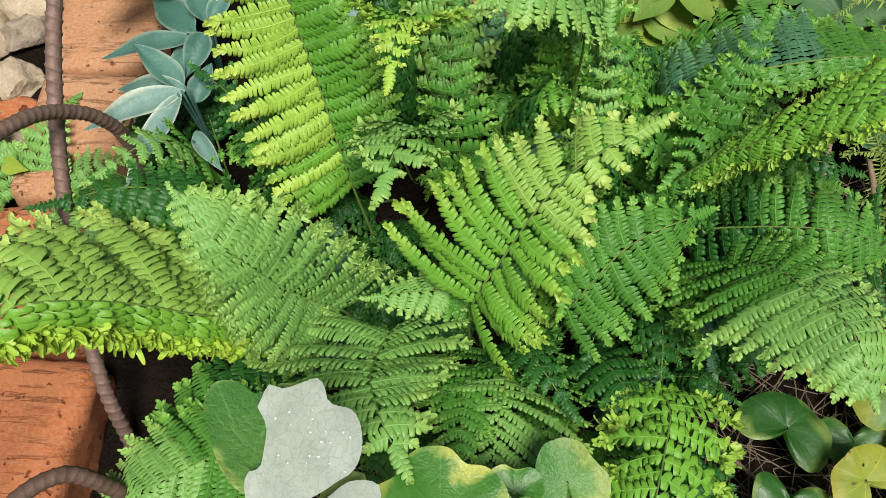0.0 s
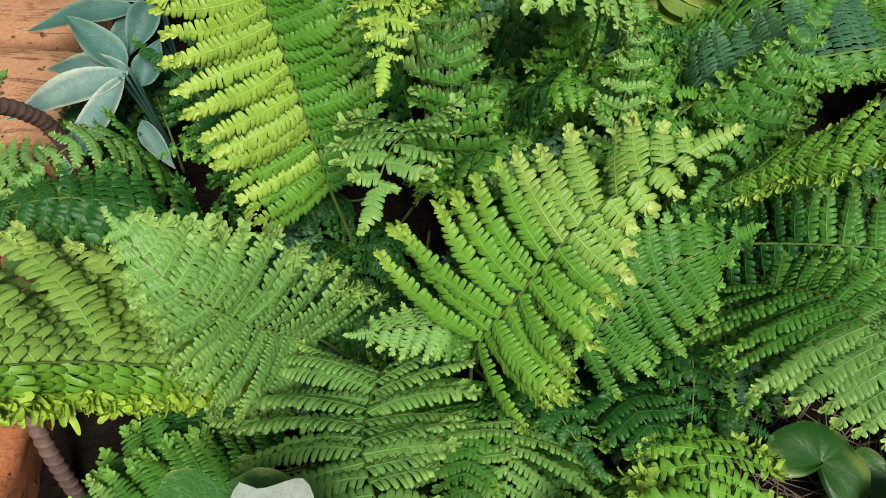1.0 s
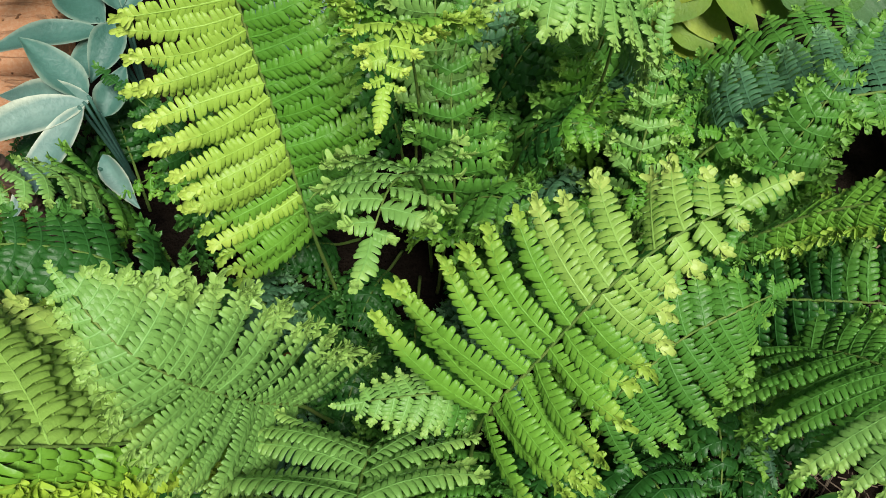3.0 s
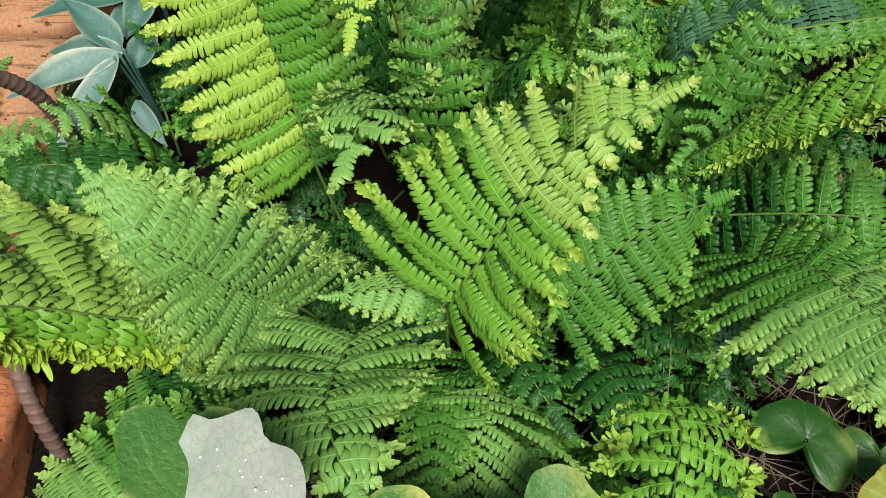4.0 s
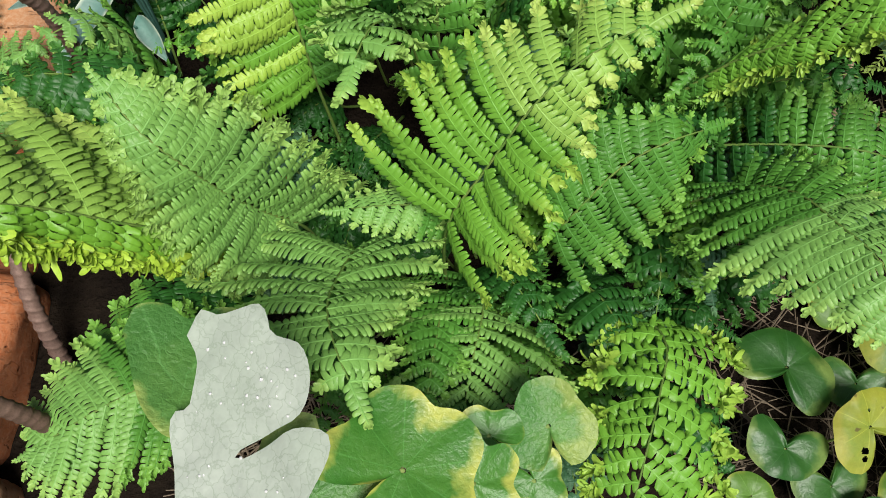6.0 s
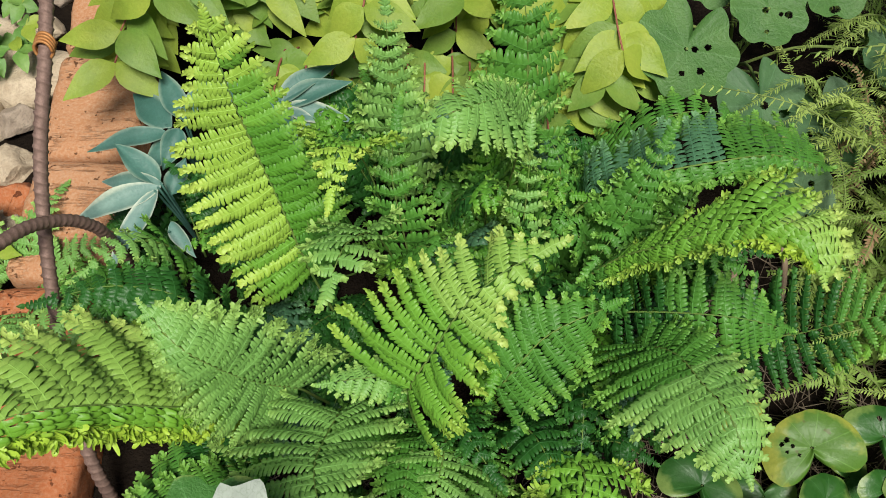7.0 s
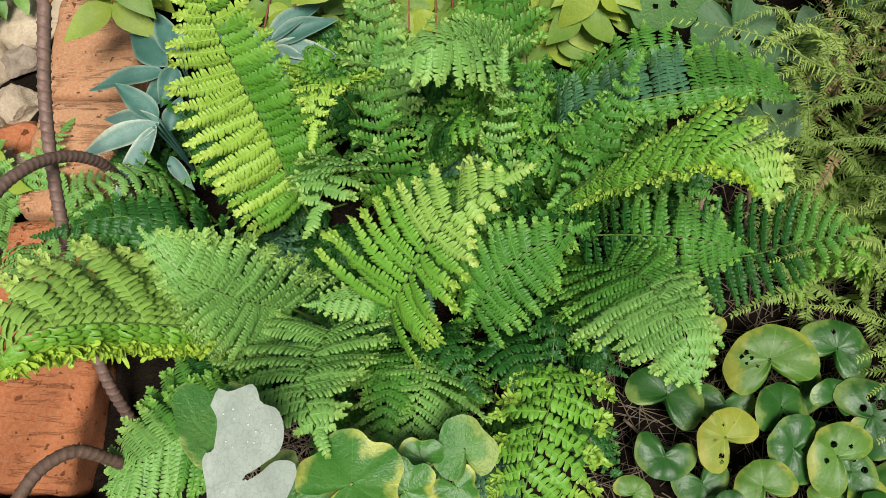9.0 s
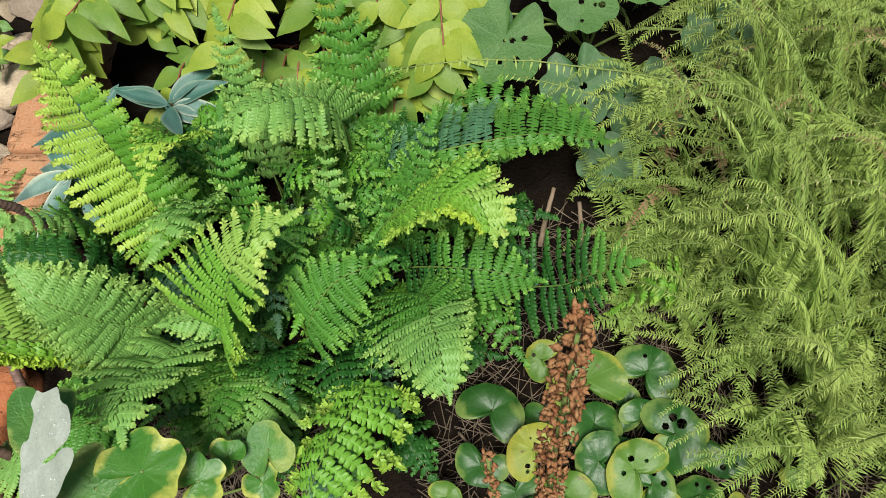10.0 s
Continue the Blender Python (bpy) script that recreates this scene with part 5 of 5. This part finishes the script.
flower_spike([(0.34, 0.13, -0.055), (0.350, 0.165, 0.25), (0.360, 0.195, 0.48), (0.367, 0.213, 0.58), (0.375, 0.228, 0.69)], 0.0120, 760, "dried rusty-brown flower spike on a green stalk")
flower_spike([(0.30, 0.14, -0.055), (0.31, 0.17, 0.22), (0.318, 0.19, 0.42), (0.32, 0.20, 0.52)], 0.006, 110, "thin dried brown flower spike")

# ---- stones ----
def stone(at, size, seed, mat):
    bm = bmesh.new()
    bmesh.ops.create_icosphere(bm, subdivisions=4, radius=1)
    cut = np.random.default_rng(900 + seed)
    planes = [(Vector(unit(cut.normal(0, 1, 3))), float(cut.uniform(0.50, 0.86))) for _ in range(11)]
    for v in bm.verts:
        p = v.co.copy()
        for n, d in planes:
            over = p.dot(n) - d
            if over > 0:
                p -= n * over * 0.92
        p += noise.noise_vector(p * 1.4 + Vector((seed * 3.1, 0, 0))) * 0.16 + noise.noise_vector(p * 6 + Vector((seed, 2, 0))) * 0.045
        v.co = Vector((p.x * size[0], p.y * size[1], p.z * size[2])) * 1.25
    s = part("stone", bm, mat)
    s.location = at
    s.rotation_euler = (rng.normal(0, 0.3), rng.normal(0, 0.3), rng.uniform(0, 6))
    return tagged(s, "rough pale field stone lying by the bricks" if mat is STONE else "rough grey field stone lying by the bricks" if mat is STONE_GREY else "broken piece of orange brick", "stone", "stones beside the edging")


k = 0
for row in range(13):
    for col in range(7):
        x, y = -0.545 - 0.062 * col + rng.uniform(-0.02, 0.02), 0.40 + 0.062 * row + rng.uniform(-0.02, 0.02)
        s = rng.uniform(0.020, 0.044)
        stone((x, y, -0.05 + s * 0.25), (s * rng.uniform(0.9, 1.3), s, s * rng.uniform(0.6, 0.85)), k, (STONE, STONE_GREY, STONE, BRICK if k % 16 == 3 else STONE)[k % 4])
        k += 1

# ---- creeping plants on the stones ----
def creeper(at, count, spread, label, size=0.026, mats=(CREEPER, CREEPER, LIME)):
    e = empty("creeping_plant", (at[0], at[1], -0.055), label, "plant", "creeping plants among the stones")
    for i in range(count):
        a, q = rng.uniform(0, 6.28), spread * math.sqrt(rng.uniform())
        p = np.array([q * math.cos(a), q * math.sin(a), 0.05 + rng.uniform(0, 0.05) + at[2]])
        part("leaf_stalk", tube([(p[0] * 0.4, p[1] * 0.4, 0), p * (0.8, 0.8, 0.6), p], 0.0012, 0.0009, 5, 6), STEM_GREEN, e)
        a0 = rng.uniform(0, 6.28)
        for j in range(3):
            b = a0 + (j - 1) * 1.5
            d = np.array([math.cos(b), math.sin(b), 0])
            (v, f), uv = place(long_leaf(size * rng.uniform(0.8, 1.3), size * 0.75, 7, 0.25, 0.25, 1, 0.08, i * 3 + j), p, (rng.normal(0, 0.25), rng.normal(-0.2, 0.25), 1), d)
            part("leaf", (v, f), mats[int(rng.integers(len(mats)))], e, uv=uv)


for at, c, s in (((-0.62, 0.95, 0.0), 20, 0.09), ((-0.78, 0.98, 0), 18, 0.10), ((-0.70, 0.82, 0), 8, 0.07), ((-0.56, 0.62, 0), 8, 0.05), ((-0.56, 0.33, -0.01), 16, 0.05), ((-0.55, 0.23, -0.01), 10, 0.05), ((-0.66, 1.10, 0), 16, 0.1), ((-0.88, 1.12, 0), 16, 0.1), ((-0.60, 0.50, 0), 6, 0.05)):
    creeper(at, c, s, "low bright green three-leaved plant among stones")

small = empty("fern", (-0.50, 0.60, -0.05), "small pale green fern beside the brick edging", "fern", "small ferns by the stones")
for i in range(7):
    a = 0.4 + i * 0.9
    d = np.array([math.cos(a), math.sin(a), 0])
    p = np.array([-0.49, 0.58, -0.05])
    frond(small, [p, p + d * 0.045 + (0, 0, 0.055), p + d * 0.09 + (0, 0, 0.075), p + d * 0.13 + (0, 0, 0.06)], (d[1], -d[0], 0), 0.036, 0.036, 11, "pale", 0.25, (0, 0), (0.2, 0.2), 0.3, 8)

# ---- litter on the soil ----
V, F = [], []
for i in range(3800):
    x, y = (rng.uniform(0.2, 0.85), rng.uniform(0.12, 0.66)) if i % 3 else (rng.uniform(-0.22, 0.1), rng.uniform(0.12, 0.36))
    z = soil_height(x, y) + rng.uniform(0.002, 0.02)
    a, l, w = rng.uniform(0, 6.28), rng.uniform(0.012, 0.035), rng.uniform(0.0003, 0.0008)
    d = np.array([math.cos(a), math.sin(a), rng.normal(0, 0.12)]) * l
    s = np.array([-math.sin(a), math.cos(a), 0]) * w
    p = np.array([x, y, z])
    b = len(V)
    V += [p - d - s, p - d + s, p - d + (0, 0, w * 1.5), p + d - s, p + d + s, p + d + (0, 0, w * 1.5)]
    F += [[b, b + 3, b + 5, b + 2], [b + 1, b + 2, b + 5, b + 4], [b, b + 1, b + 4, b + 3]]
litter = part("dry_needles", (np.array(V), F), NEEDLE, smooth=False)
tagged(litter, "scattered dry brown needles and straw on the soil", "litter", kind="stuff")
for i, pts in enumerate([[(0.345, 0.575, 0.01), (0.352, 0.60, 0.03), (0.365, 0.645, 0.045)], [(0.405, 0.56, 0.0), (0.40, 0.585, 0.04), (0.398, 0.62, 0.05)], [(0.24, 0.33, -0.03), (0.27, 0.30, -0.02), (0.33, 0.285, -0.03)], [(-0.20, 0.20, -0.03), (-0.16, 0.215, -0.02), (-0.10, 0.22, -0.03)]]):
    t = part("twig", tube(pts, 0.0038 if i < 2 else 0.002, 0.0028 if i < 2 else 0.0012, 7, 12, 0.25, 0.013), TWIG)
    tagged(t, "broken dry brown twig on the soil", "twig", "dry twigs")

flake = part("dry_flake", (np.array([(0, 0, 0), (0.006, 0.001, 0.001), (0.008, 0.005, 0.003), (0.003, 0.007, 0.002), (-0.002, 0.004, 0.0005), (0.003, 0.003, -0.0012)]), [[0, 1, 5], [1, 2, 5], [2, 3, 5], [3, 4, 5], [4, 0, 5], [0, 4, 3, 2, 1]]), COPPER)
flake.location = (-0.139, 0.441, 0.133)
tagged(flake, "small orange-brown dry flake caught on a fern frond", "litter")
drops = bmesh.new()
X, Y = unit((0.85, -0.12, 0.45)), None
Y = unit(np.array((-0.10, 0.97, 0.10)) - (np.array((-0.10, 0.97, 0.10)) @ X) * X)
N = np.cross(X, Y)
for i in range(70):
    x, y = rng.uniform(-0.03, 0.028), rng.uniform(-0.06, 0.034)
    if x > 0.008 and y > 0.02 or y < -0.012 and x > 0.0 and y > -0.034:
        continue
    p = np.array((-0.114, 0.252, 0.295)) + x * X + y * Y + (0.006 * ((x / 0.085) ** 2 + 0.5 * (y / 0.085) ** 2) + 0.0015 * math.sin(x * 160) * math.cos(y * 130)) * N - po
    r = rng.uniform(0.0004, 0.0011)
    bmesh.ops.create_icosphere(drops, subdivisions=1, radius=r, matrix=Matrix.Translation(p))
WATER, wnt, wn, wl = nodes_of("water")
wn["Principled BSDF"].inputs["Roughness"].default_value = 0.03
wn["Principled BSDF"].inputs["Transmission Weight"].default_value = 0.4
wn["Principled BSDF"].inputs["IOR"].default_value = 1.33
tagged(part("water_drops", drops, WATER, poppy, "clear water droplets"), kind="stuff")
